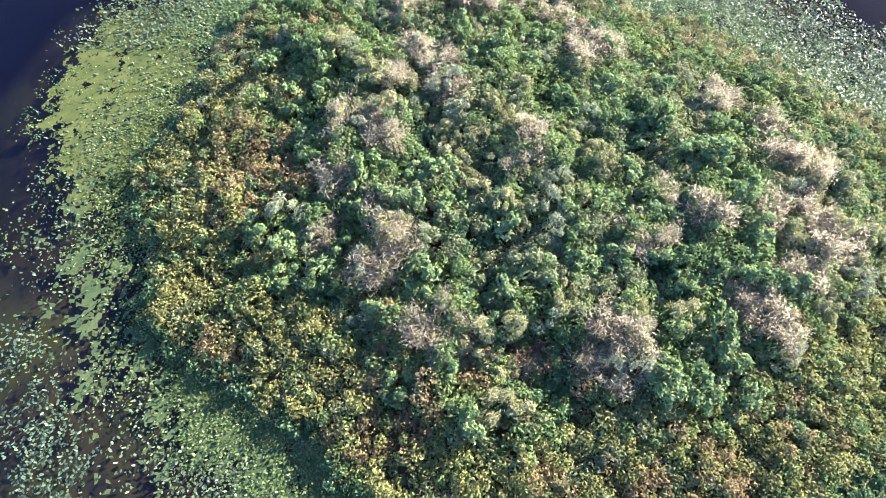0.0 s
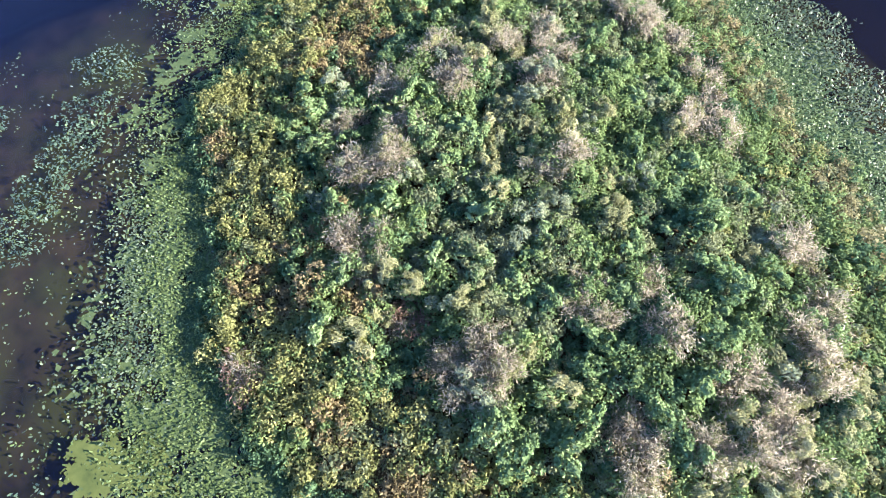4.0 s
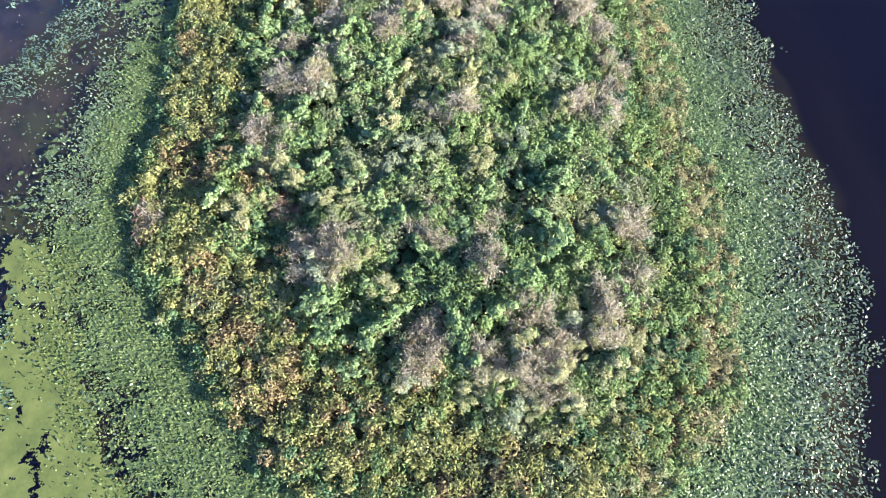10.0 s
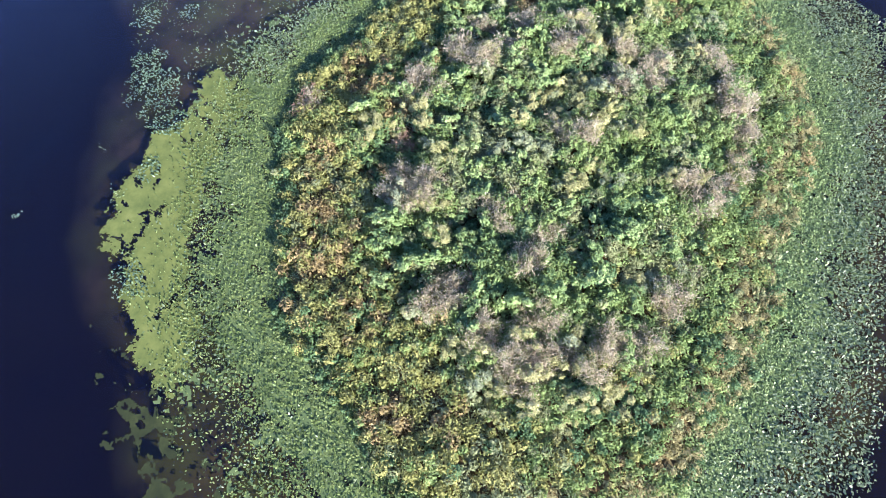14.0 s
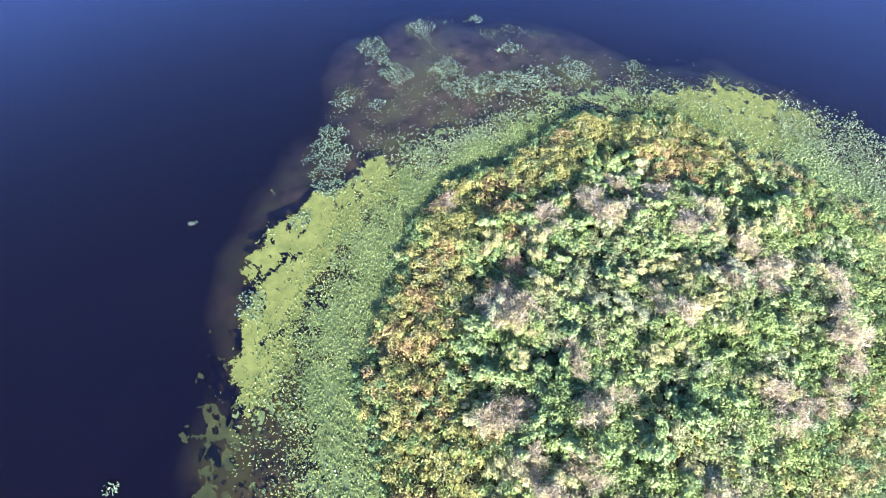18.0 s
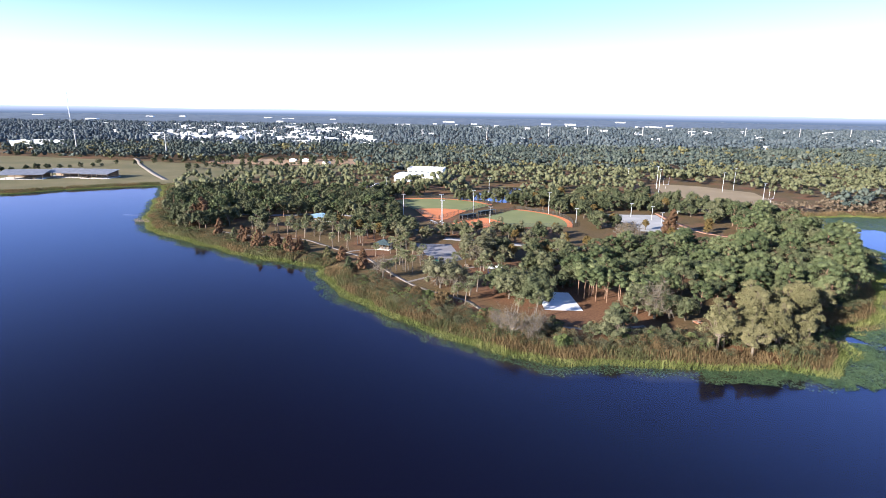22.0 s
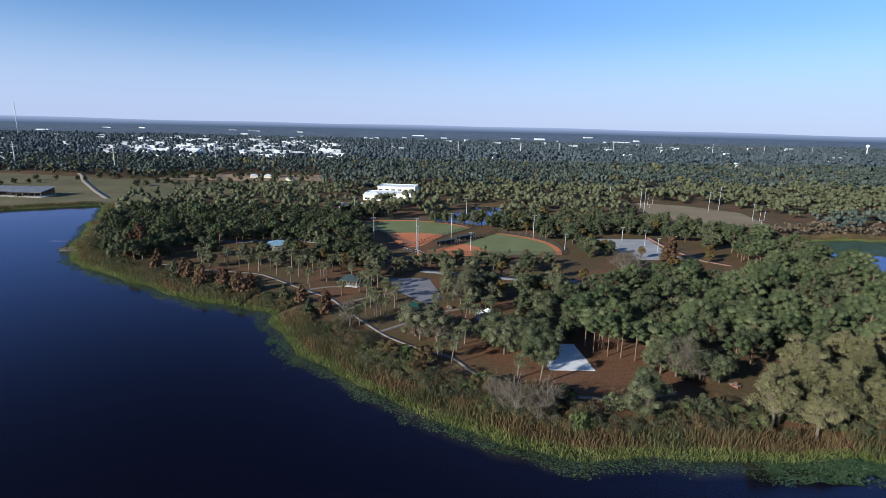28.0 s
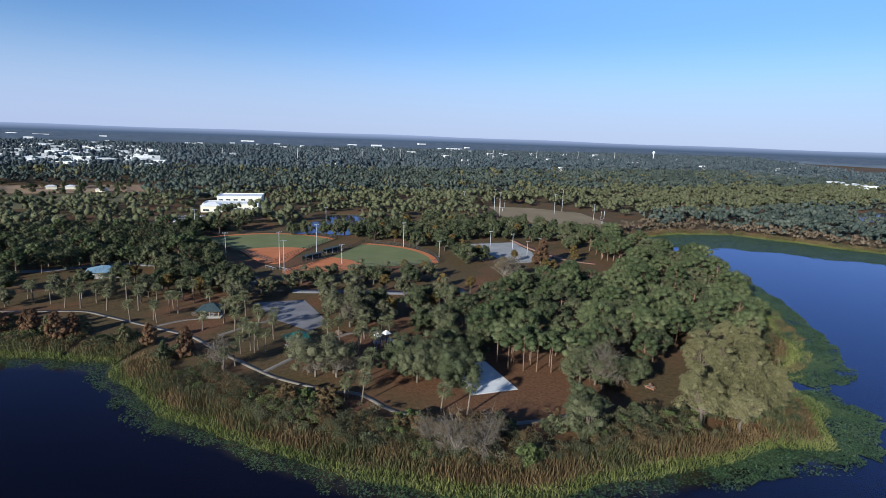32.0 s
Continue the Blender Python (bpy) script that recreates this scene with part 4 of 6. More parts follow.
def ball_field(home, ends, tag):
    """A fan-shaped outfield, clay infield, fence with posts, two benches' shelters and a backstop."""
    hx, hy = home
    a0, a1 = [math.atan2(y - hy, x - hx) for x, y in ends]
    r0, r1 = [math.hypot(y - hy, x - hx) for x, y in ends]
    arc = [(a0 + (a1 - a0) * i / 24, r0 + (r1 - r0) * i / 24 + 5 * math.sin(math.pi * i / 24)) for i in range(25)]
    rim = [(hx + math.cos(a) * r, hy + math.sin(a) * r) for a, r in arc]
    track = [(hx + math.cos(a) * (r + 3.2), hy + math.sin(a) * (r + 3.2)) for a, r in arc]
    sheet("outfield", [home] + rim, 1.08, M_TURF, "green mown ball field turf", "ball field")
    sheet("warning_track", rim + track[::-1], 1.06, M_CLAY, "orange clay strip inside the outfield fence", "ball field")
    inf = [(hx + math.cos(a) * 29, hy + math.sin(a) * 29) for a, _ in arc]
    back = [(hx - math.cos((a0 + a1) / 2 + k) * 7, hy - math.sin((a0 + a1) / 2 + k) * 7) for k in (-0.9, -0.3, 0.3, 0.9)]
    sheet("infield", inf + back[:2] + back[2:], 1.11, M_CLAY, "raked orange clay infield", "ball field")
    # fence
    line = [(hx + math.cos(a0) * 2 - 6 * math.cos((a0 + a1) / 2), hy + math.sin(a0) * 2 - 6 * math.sin((a0 + a1) / 2))] + [(x, y) for x, y in track] + [(hx - 6 * math.cos((a0 + a1) / 2), hy - 6 * math.sin((a0 + a1) / 2))]
    fence = thing("fence", (line[0][0], line[0][1], 1.0), "tall dark mesh fence round the ball field", "fence")
    post = box_mesh("post", (0.08, 0.08, 2.0), M_DARK)
    ox, oy = line[0]
    for (x0, y0), (x1, y1) in zip(line, line[1:]):
        n = max(1, int(math.hypot(x1 - x0, y1 - y0) / 5))
        for i in range(n):
            k = i / n
            part("post", post, fence).location = (x0 + (x1 - x0) * k - ox, y0 + (y1 - y0) * k - oy, 0)
        L, w = math.hypot(x1 - x0, y1 - y0), math.atan2(y1 - y0, x1 - x0)
        for z in (0.1, 0.7, 1.3, 1.9):
            bm = bmesh.new()
            add_box(bm, 0, -0.04, z, L, 0.04, z + 0.12)
            pn = part("rail", bm_mesh("rail", bm, M_DARK), fence)
            pn.location, pn.rotation_euler = (x0 - ox, y0 - oy, 0), (0, 0, w)


ball_field((10.5, 329), [(70, 325), (52, 377)], "a")
ball_field((3, 352), [(40, 393), (-25, 413)], "b")


def shelter(at, size, roofmat, label, h=2.6, rise=1.6, turn=0.0):
    """An open picnic shelter: slab, posts, hipped roof with a ridge cap, tables under it."""
    w, d = size
    ob = thing("shelter", (*at, 1.0), label, "shelter", turn=turn)
    part("floor_slab", box_mesh("floor_slab", (w, d, 0.12), M_CONC, 0.02), ob)
    post = box_mesh("post", (0.22, 0.22, h), M_WOOD, 0.1)
    for i in (-1, 0, 1):
        for j in (-1, 1):
            part("post", post, ob).location = (i * (w / 2 - 0.5), j * (d / 2 - 0.5), 0)
    bm = bmesh.new()
    e = 0.6
    lo = [bm.verts.new(v) for v in ((-w / 2 - e, -d / 2 - e, h), (w / 2 + e, -d / 2 - e, h), (w / 2 + e, d / 2 + e, h), (-w / 2 - e, d / 2 + e, h))]
    hi = [bm.verts.new(v) for v in ((-w / 2 + d / 2, 0, h + rise), (w / 2 - d / 2, 0, h + rise))] if w > d else [bm.verts.new((-0.2, 0, h + rise)), bm.verts.new((0.2, 0, h + rise))]
    bm.faces.new((lo[0], lo[1], hi[1], hi[0]))
    bm.faces.new((lo[1], lo[2], hi[1]))
    bm.faces.new((lo[2], lo[3], hi[0], hi[1]))
    bm.faces.new((lo[3], lo[0], hi[0]))
    ext = bmesh.ops.extrude_face_region(bm, geom=bm.faces[:])
    bmesh.ops.translate(bm, vec=(0, 0, -0.18), verts=[g for g in ext["geom"] if isinstance(g, bmesh.types.BMVert)])
    bmesh.ops.recalc_face_normals(bm, faces=bm.faces[:])
    roof = part("roof", bm_mesh("roof", bm, roofmat), ob)
    part("ridge_cap", box_mesh("ridge_cap", (max(0.6, w - d), 0.3, 0.12), roofmat, h + rise - 0.05), roof)
    # standing seams down the two long slopes
    for s in (-1, 1):
        for i in range(int(w / 1.2)):
            x = -w / 2 + 0.6 + i * 1.2
            top = h + rise * min(1.0, (w / 2 - abs(x)) / (d / 2)) if w > d else h + rise * (1 - abs(x) / (w / 2))
            run = (top - h) / rise * (d / 2 + e)
            seam = tubes_mesh("seam", [([(x, s * (d / 2 + e), h + 0.02), (x, s * (d / 2 + e - run), top + 0.02)], [0.05, 0.05])], roofmat, 4)
            part("seam", seam, roof)
    for i in (-1, 1):
        bm = bmesh.new()
        add_box(bm, -0.9, -0.4, 0.7, 0.9, 0.4, 0.76)
        for s in (-0.75, 0.75):
            add_box(bm, -0.9, s - 0.13, 0.42, 0.9, s + 0.13, 0.47)
            add_box(bm, s - 0.05, -0.7, 0.1, s + 0.05, 0.7, 0.7)
        part("picnic_table", bm_mesh("picnic_table", bm, M_WOOD), ob).location = (i * w / 4, 0, 0.04)


shelter((-61, 343), (11, 8), M_BLUE, "picnic shelter with a pale blue hipped metal roof")
shelter((-4.5, 247), (5.8, 4.6), M_GREENROOF, "small picnic shelter with a bright green metal roof", turn=12)
shelter((-25, 280.5), (6.5, 5), M_DARKROOF, "picnic shelter with a dark teal roof under palms", turn=-20)


def light_pole(at, h, arms=1):
    ob = thing("light_pole", (*at, 1.0), "tall grey steel floodlight pole with a lamp crossbar", "light pole", "floodlight poles")
    part("pole", tubes_mesh("pole", [([(0, 0, -0.3), (0, 0, h / 2), (0, 0, h)], [0.2, 0.16, 0.1])], M_METAL, 8), ob)
    for k in range(arms):
        bar = part("crossbar", box_mesh("crossbar", (2.2, 0.12, 0.12), M_METAL, h - 0.3 - k * 0.8), ob)
        lamp = box_mesh("lamp", (0.36, 0.3, 0.34), M_METAL, 0, 0.06)
        for i in (-1, -0.33, 0.33, 1):
            part("lamp", lamp, bar).location = (i * 0.95, -0.2, h - 0.2 - k * 0.8)


for x, y, h in ((-16.2, 361, 12), (3.7, 324, 14.5), (4.4, 341, 15), (25, 363, 14), (30.6, 336, 9), (70.7, 364, 13), (79, 337, 8), (-28, 427, 14), (182, 453, 18), (191, 476, 18),
                (236, 457, 15.5), (252, 468, 18), (244, 419, 12), (181, 510, 13), (45, 430, 13)):
    light_pole((x, y), h)
for x, y in ((118, 355), (126, 345), (122, 325), (133, 330)):
    light_pole((x, y), 8, 1)


def bench_stand(at, turn):
    ob = thing("bleacher", (*at, 1.0), "small aluminium bleacher with stepped benches beside the ball field", "bleacher", turn=turn)
    for i in range(4):
        part("seat_plank", box_mesh("seat_plank", (5, 0.3, 0.06), M_METAL, 0.45 + 0.3 * i), ob).location = (0, 0.65 * i, 0)
    for s in (-2.2, 0, 2.2):
        bm = bmesh.new()
        add_box(bm, s - 0.04, 0, 0, s + 0.04, 2.1, 0.1)
        for i in range(4):
            add_box(bm, s - 0.04, 0.65 * i - 0.04, 0.1, s + 0.04, 0.65 * i + 0.04, 0.45 + 0.3 * i)
        part("frame", bm_mesh("frame", bm, M_METAL), ob)


def dugout(at, turn):
    ob = thing("dugout", (*at, 1.0), "long low dugout with a dark flat roof between the ball fields", "dugout", turn=turn)
    part("back_wall", box_mesh("back_wall", (12, 0.2, 2.2), M_DARK), ob).location = (0, 1.2, 0)
    part("roof", box_mesh("roof", (12.6, 2.4, 0.18), M_DARKROOF, 2.3), ob)
    for i in range(4):
        part("post", box_mesh("post", (0.12, 0.12, 2.3), M_METAL), ob).location = (-6 + 4 * i, -1.2, 0)
    part("bench", box_mesh("bench", (11, 0.4, 0.08), M_WOOD, 0.42), ob).location = (0, 0.8, 0)


dugout((21, 350), 33)
dugout((33, 362), 35)
bench_stand((6, 333), 120)
bench_stand((1, 337), 120)


def building(at, size, turn, label, wall=None, roof=None, storeys=1, hip=False, windows=True):
    w, d, h = size
    ob = thing("building", (*at, 1.0), label, "building", turn=turn)
    part("wall", box_mesh("wall", (w, d, h + 0.3), wall or M_WALL, -0.3), ob)
    if hip:
        bm = bmesh.new()
        lo = [bm.verts.new(v) for v in ((-w / 2 - 0.5, -d / 2 - 0.5, h), (w / 2 + 0.5, -d / 2 - 0.5, h), (w / 2 + 0.5, d / 2 + 0.5, h), (-w / 2 - 0.5, d / 2 + 0.5, h))]
        k = max(0.5, w / 2 - d / 2)
        hi = [bm.verts.new((-k, 0, h + d * 0.22)), bm.verts.new((k, 0, h + d * 0.22))]
        for f in ((lo[0], lo[1], hi[1], hi[0]), (lo[1], lo[2], hi[1]), (lo[2], lo[3], hi[0], hi[1]), (lo[3], lo[0], hi[0]), (lo[3], lo[2], lo[1], lo[0])):
            bm.faces.new(f)
        part("roof", bm_mesh("roof", bm, roof or M_ROOFW), ob)
    else:
        bm = bmesh.new()
        add_box(bm, -w / 2 - 0.2, -d / 2 - 0.2, h, w / 2 + 0.2, d / 2 + 0.2, h + 0.25)
        for s in (-1, 1):
            add_box(bm, -w / 2 - 0.2, s * d / 2 - 0.2, h + 0.25, w / 2 + 0.2, s * d / 2 + 0.2, h + 0.75)
            add_box(bm, s * w / 2 - 0.2, -d / 2 + 0.2, h + 0.25, s * w / 2 + 0.2, d / 2 - 0.2, h + 0.75)
        part("roof", bm_mesh("roof", bm, roof or M_ROOFW), ob)
    if windows:
        n = max(2, int(w / 5))
        pane = box_mesh("window", (w / n * 0.55, 0.1, 1.4), M_GLASS)
        bm = bmesh.new()
        half = w / n * 0.275
        for x0, z0, x1, z1 in ((-half - 0.12, -0.12, half + 0.12, 0.0), (-half - 0.12, 1.4, half + 0.12, 1.52), (-half - 0.12, 0.0, -half, 1.4), (half, 0.0, half + 0.12, 1.4), (-0.05, 0.0, 0.05, 1.4)):
            add_box(bm, x0, -0.1, z0, x1, -0.052, z1)
        frame_bars = bm_mesh("window_frame", bm, M_ROOFW)
        for s in range(storeys):
            for i in range(n):
                win = part("window", pane, ob)
                win.location = (-w / 2 + (i + 0.5) * w / n, -d / 2 - 0.04, 0.9 + s * h / storeys)
                part("window_frame", frame_bars, win)
    return ob


building((-2, 528), (38, 18, 4.5), -12, "cream stucco civic building with a white flat roof among trees", storeys=1)
building((6, 550), (32, 22, 7.5), -12, "tall cream hall with a white flat roof", storeys=2)
building((-16, 518), (14, 10, 4.5), -12, "low cream wing with a pale roof", hip=True)

# ---- trees ----
M_PALMBARK = material("grey palm bark", [(0.13, 0.1, 0.08), (0.23, 0.185, 0.145)], 0.95, 4.0, bump=0.5, spec=0.1)


def pine_kind(seed, h):
    g = np.random.default_rng(seed)
    lean = g.normal(0, 0.25, 2)
    trunk = [([(0, 0, -0.4), (lean[0] * 0.4, lean[1] * 0.4, h * 0.45), (lean[0], lean[1], h * 0.93)], [0.24, 0.18, 0.06])]
    blobs, rad = [], []
    for k in range(15):
        z = h * g.uniform(0.6, 0.97)
        reach = 3.7 * math.sqrt(max(0.05, 1.0 - ((z / h - 0.66) / 0.36) ** 2)) * g.uniform(0.3, 1.0)
        a = g.uniform(0, 6.28)
        tip = np.array([lean[0] * z / h + math.cos(a) * reach, lean[1] * z / h + math.sin(a) * reach, z])
        trunk.append(([(lean[0] * z / h, lean[1] * z / h, z - 0.7), tip], [0.07, 0.03]))
        blobs.append(tip)
        rad.append(g.uniform(1.3, 2.2))
    blobs.append((lean[0], lean[1], h * 0.97))
    rad.append(1.1)
    return tubes_mesh("trunk", trunk, M_PINEBARK), foliage("crown", leaves(g, blobs, np.array(rad) * 0.95, 120, 0.34, 0.3, 0.75, 0.6, 0.25), lumps(g, blobs, np.array(rad) * 0.6, 0.65, 0.25), M_PINE)


def dome_kind(seed, h, r, leafmat, barkmat):
    """A tall tree with a closed, domed crown made of rounded clumps of leaves round a straight trunk."""
    g = np.random.default_rng(seed)
    mid, half = h * 0.64, h * 0.33
    wood, blobs, rad = [([(0, 0, -0.4), (g.normal(0, 0.2), g.normal(0, 0.2), h * 0.5), (0, 0, h * 0.85)], [0.28, 0.2, 0.07])], [], []
    for k in range(24):
        up, a = 1 - 1.5 * (k + 0.5) / 24, 2.4 * k + g.uniform(-0.4, 0.4)
        reach = r * math.sqrt(max(0.0, 1 - up * up)) * g.uniform(0.68, 1.02)
        p = (math.cos(a) * reach, math.sin(a) * reach, mid + half * up * g.uniform(0.8, 1.05))
        wood.append(([(0, 0, p[2] - 0.18 * h), p], [0.06, 0.015]))
        blobs.append(p)
        rad.append(r * g.uniform(0.2, 0.4))
    return tubes_mesh("trunk", wood, barkmat, 5), foliage("crown", leaves(g, blobs, rad, 190, 0.3, 0.25, 0.9, 0.65, 0.24), lumps(g, blobs, np.array(rad) * 0.56, 0.85, 0.3), leafmat)


def broad_kind(seed, h, r, leafmat, bare=False, barkmat=None, limbs_n=17):
    """A spreading tree: forked trunk, limbs, and clumps of leaves at their ends."""
    g = np.random.default_rng(seed)
    limbs, blobs, rad = [([(0, 0, -0.4), (0, 0, h * 0.22), (0.1, 0, h * 0.4)], [0.38, 0.3, 0.22])], [], []
    for k in range(limbs_n if not bare else 18):
        a, q = g.uniform(0, 6.28), g.uniform(0.35, 1.0)
        end = np.array([math.cos(a) * r * q * 0.8, math.sin(a) * r * q * 0.8, h * ((0.17 if leafmat is not M_TAN else g.uniform(0.04, 0.2)) + 0.76 * math.sqrt(max(0.0, 1.0 - (0.9 * q) ** 2)) * g.uniform(0.6, 1.0))])
        mid = end * [0.45, 0.45, 0.62] + g.normal(0, 0.25, 3)
        limbs.append(([(0, 0, h * 0.25), mid, end], [0.16, 0.085, 0.03] if bare else [0.2, 0.12, 0.04]))
        blobs.append(end)
        rad.append(r * g.uniform(0.24, 0.4) * (0.78 if leafmat is M_TAN else 1.0))
        for _ in range(6 if bare else 2):
            tw = (mid + end) / 2 + g.normal(0, r * 0.24, 3)
            limbs.append(([mid * 0.4 + end * 0.6, tw], [0.05, 0.014] if bare else [0.07, 0.015]))
            if bare:
                for _ in range(5):
                    limbs.append(([tw * 0.8 + end * 0.2, tw + g.normal(0, r * 0.16, 3) + [0, 0, 0.3]], [0.026, 0.008]))
            blobs.append(tw)
            rad.append(r * g.uniform(0.18, 0.3))
    wood = tubes_mesh("trunk", limbs, barkmat or M_BARK, 4)
    if bare:
        return wood, cards("crown", leaves(g, blobs, np.array(rad) * 0.9, 24, 0.2, 0.3, 0.8, 0.25), M_BRUSH)
    return wood, foliage("crown", leaves(g, blobs, rad, 130, 0.03 * r + 0.15, 0.3, 0.85, 0.62, 0.24), lumps(g, blobs, np.array(rad) * (0.4 if leafmat is M_TAN else 0.52), 0.85, 0.3), leafmat)


def cone_kind(seed, h, r, leafmat):
    g = np.random.default_rng(seed)
    blobs, rad, wood = [], [], [([(0, 0, -0.4), (0, 0, h * 0.9)], [0.22, 0.04])]
    for k in range(34):
        z = h * (0.1 + 0.88 * (k / 34))
        reach = r * (1.0 - (z / h) ** 2.0) * min(1.0, 0.6 + 2.2 * z / h) * g.uniform(0.45, 0.95)
        a = g.uniform(0, 6.28)
        p = (math.cos(a) * reach, math.sin(a) * reach, z)
        wood.append(([(0, 0, z - 0.3), p], [0.05, 0.02]))
        blobs.append(p)
        rad.append(r * g.uniform(0.28, 0.45) * (1.15 - 0.6 * z / h))
    return tubes_mesh("trunk", wood, M_BARK, 4), foliage("crown", leaves(g, blobs, rad, 80, 0.22, 0.3, 1.0, 0.6, 0.3), lumps(g, blobs, np.array(rad) * 0.6, 1.0, 0.3), leafmat)


def palm_kind(seed, h):
    g = np.random.default_rng(seed)
    bend = g.normal(0, 0.4, 2)
    trunk = tubes_mesh("trunk", [([(0, 0, -0.3), (bend[0] * 0.5, bend[1] * 0.5, h / 2), (bend[0], bend[1], h)], [0.2, 0.16, 0.17])], M_PALMBARK, 7)
    fr, top = [], np.array([bend[0], bend[1], h])
    for k in range(140):
        a, e = g.uniform(0, 6.28), g.uniform(-1.1, 1.35)
        d = np.array([math.cos(a) * math.cos(e), math.sin(a) * math.cos(e), math.sin(e)])
        s = np.array([-math.sin(a), math.cos(a), 0])
        L = g.uniform(1.15, 1.8)
        m = top + d * L * 0.6
        for spread in (-0.6, -0.2, 0.2, 0.6):
            tip = top + (d * math.cos(spread) + s * math.sin(spread)) * L * 1.25 - [0, 0, 0.28 * L]
            fr.append([m - s * 0.04, m + s * 0.04 + d * 0.2 + s * spread * 0.3, tip, m + d * 0.1 + s * spread * 0.3])
    return trunk, cards("crown", np.array(fr), M_PALM)


def plant(name, kinds, places, label, category, group, lo=0.85, hi=1.15, second="crown", z=None):
    for x, y in places:
        k = kinds[R.integers(0, len(kinds))]
        ob = thing(name, (x, y, 0.95 if z is None else z), label, category, group, R.uniform(0, 360))
        s = R.uniform(lo, hi)
        ob.scale = (s * R.uniform(0.92, 1.08), s * R.uniform(0.92, 1.08), s)
        part("trunk", k[0], ob)
        part(second, k[1], ob)


M_GREY2 = leafy("dusty grey-green tree leaves", [(0.06, 0.062, 0.036), (0.11, 0.108, 0.062), (0.175, 0.162, 0.098)], 0.3, 0.35, 0.4, thin=0.2)
PINES = [pine_kind(30 + i, h) for i, h in enumerate((12.5, 14, 15.5, 13.5))]
DOMES = [dome_kind(140 + i, h, r, m, M_PINEBARK) for i, (h, r, m) in enumerate(((12, 4.6, M_PINE), (13, 5.2, M_PINE), (11, 4.2, M_OAK), (12.5, 4.0, M_PINE), (10, 4.8, M_OAK)))]
OAKS = [broad_kind(40 + i, h, r, M_OAK) for i, (h, r) in enumerate(((8, 4.6), (9, 5.2), (7, 4.2), (10, 4.8)))]
TANS = [broad_kind(50 + i, h, r, M_TAN, limbs_n=20) for i, (h, r) in enumerate(((11, 3.9), (12.5, 4.2), (10, 3.6)))]
RUSTS = [cone_kind(60 + i, h, 2.5, m) for i, (h, m) in enumerate(((6.6, M_RUST), (6.0, M_RUST)))]
GREENCONES = [cone_kind(65 + i, h, 2.1, M_TAN if i else M_OAK) for i, h in enumerate((5.0, 5.5))]
GOLDS = [broad_kind(70 + i, h, 2.8, M_GOLD) for i, h in enumerate((7.0, 8.0))]
BARES = [broad_kind(75 + i, 8, 4.2, M_GREY, True, M_PALE) for i in range(2)]
PALMS = [palm_kind(80 + i, h) for i, h in enumerate((5.6, 6.4, 6.0, 4.8))]

PALM_AT = [(-67.2, 303.2), (-62.8, 301.7), (-47.3, 282.0), (-50.3, 304.9), (-45.7, 301.2), (-41.0, 298.4), (-41.3, 282.5), (-40.2, 278.6), (-34.6, 285.9), (-19.5, 264.3),
           (-19.3, 246.3), (-16.7, 247.5), (-15.9, 246), (-14.8, 247.5), (-13.3, 244.8), (-17.7, 279.0), (-15.3, 277.2), (-13.2, 262.9), (-21.2, 238.8), (-24.0, 236.4),
           (-1.1, 211.0), (0.2, 212.8), (2.4, 209.6), (17.1, 200.3), (21.6, 196.8), (10.6, 239.8)]
plant("palm", PALMS, PALM_AT, "slim sabal palm with a pale trunk and drooping fan fronds", "palm", "palms on the park lawn", second="crown")
plant("palm", PALMS, [(-80, 318), (-74, 323), (-88, 312), (-72, 309), (-58, 318), (-52, 322), (-92, 322), (-30, 296), (-26, 300), (-12, 272), (-10, 254), (12, 243), (14, 246), (20, 241), (-2, 228), (0, 231), (-36, 292), (-33, 300), (-22, 272), (-9, 262), (-28, 268), (-37, 288), (-55, 296), (-59, 306), (-64, 312), (-77, 312), (3, 243), (7, 247), (-18, 255), (13, 234), (19, 246), (5, 218), (8, 222), (-46, 293), (-25, 288)],
      "sabal palm with a shaggy grey-green head", "palm", "palms on the park lawn", second="crown")
plant("cypress", RUSTS, [(-64.1, 274.5), (-70.6, 281), (-41.1, 261.5), (-60.4, 275.5), (-73, 284), (-32.1, 250.5), (-86, 292), (-79.2, 283), (-90, 297), (-104, 309)], "small cone-shaped cypress turned rust brown", "tree", "small cypresses by the shore", 1.0, 1.3)
plant("cypress", RUSTS, [(-124, 332), (-118.7, 332.5), (-121, 336), (117, 306), (120, 310)], "tall rust-brown cypress among green trees", "tree", "tall rust cypresses", 1.7, 2.1)
plant("cypress", GREENCONES, [(-58, 277), (-47.4, 266), (-37.2, 248.5), (-33, 254), (-67, 279), (-76, 285), (-82, 290), (-95, 302)], "small olive-green cone-shaped cypress", "tree", "small cypresses by the shore")
BIGOAKS = [broad_kind(45, 9.5, 6.6, M_OAK, limbs_n=30), broad_kind(46, 9, 6.0, M_OAK, limbs_n=26)]
plant("oak_tree", BIGOAKS, [(20.5, 218), (25.3, 208.6), (25.2, 214.5), (15.5, 222), (22.5, 215), (17.5, 214.5)], "spreading dark green live oak beside the white slab", "tree", "oaks by the slab", 0.86, 1.0)
plant("oak_tree", OAKS, [(40, 180.5), (41.5, 183), (60, 201), (66, 194), (54, 200), (62, 196), (57, 198)], "round green tree at the shore thicket", "tree", "shore oaks", 0.9, 1.05)
plant("bare_tree", BARES, [(12, 183), (17.5, 182)], "broad leafless pale tree in the shore thicket", "tree", "bare trees", 1.15, 1.3)
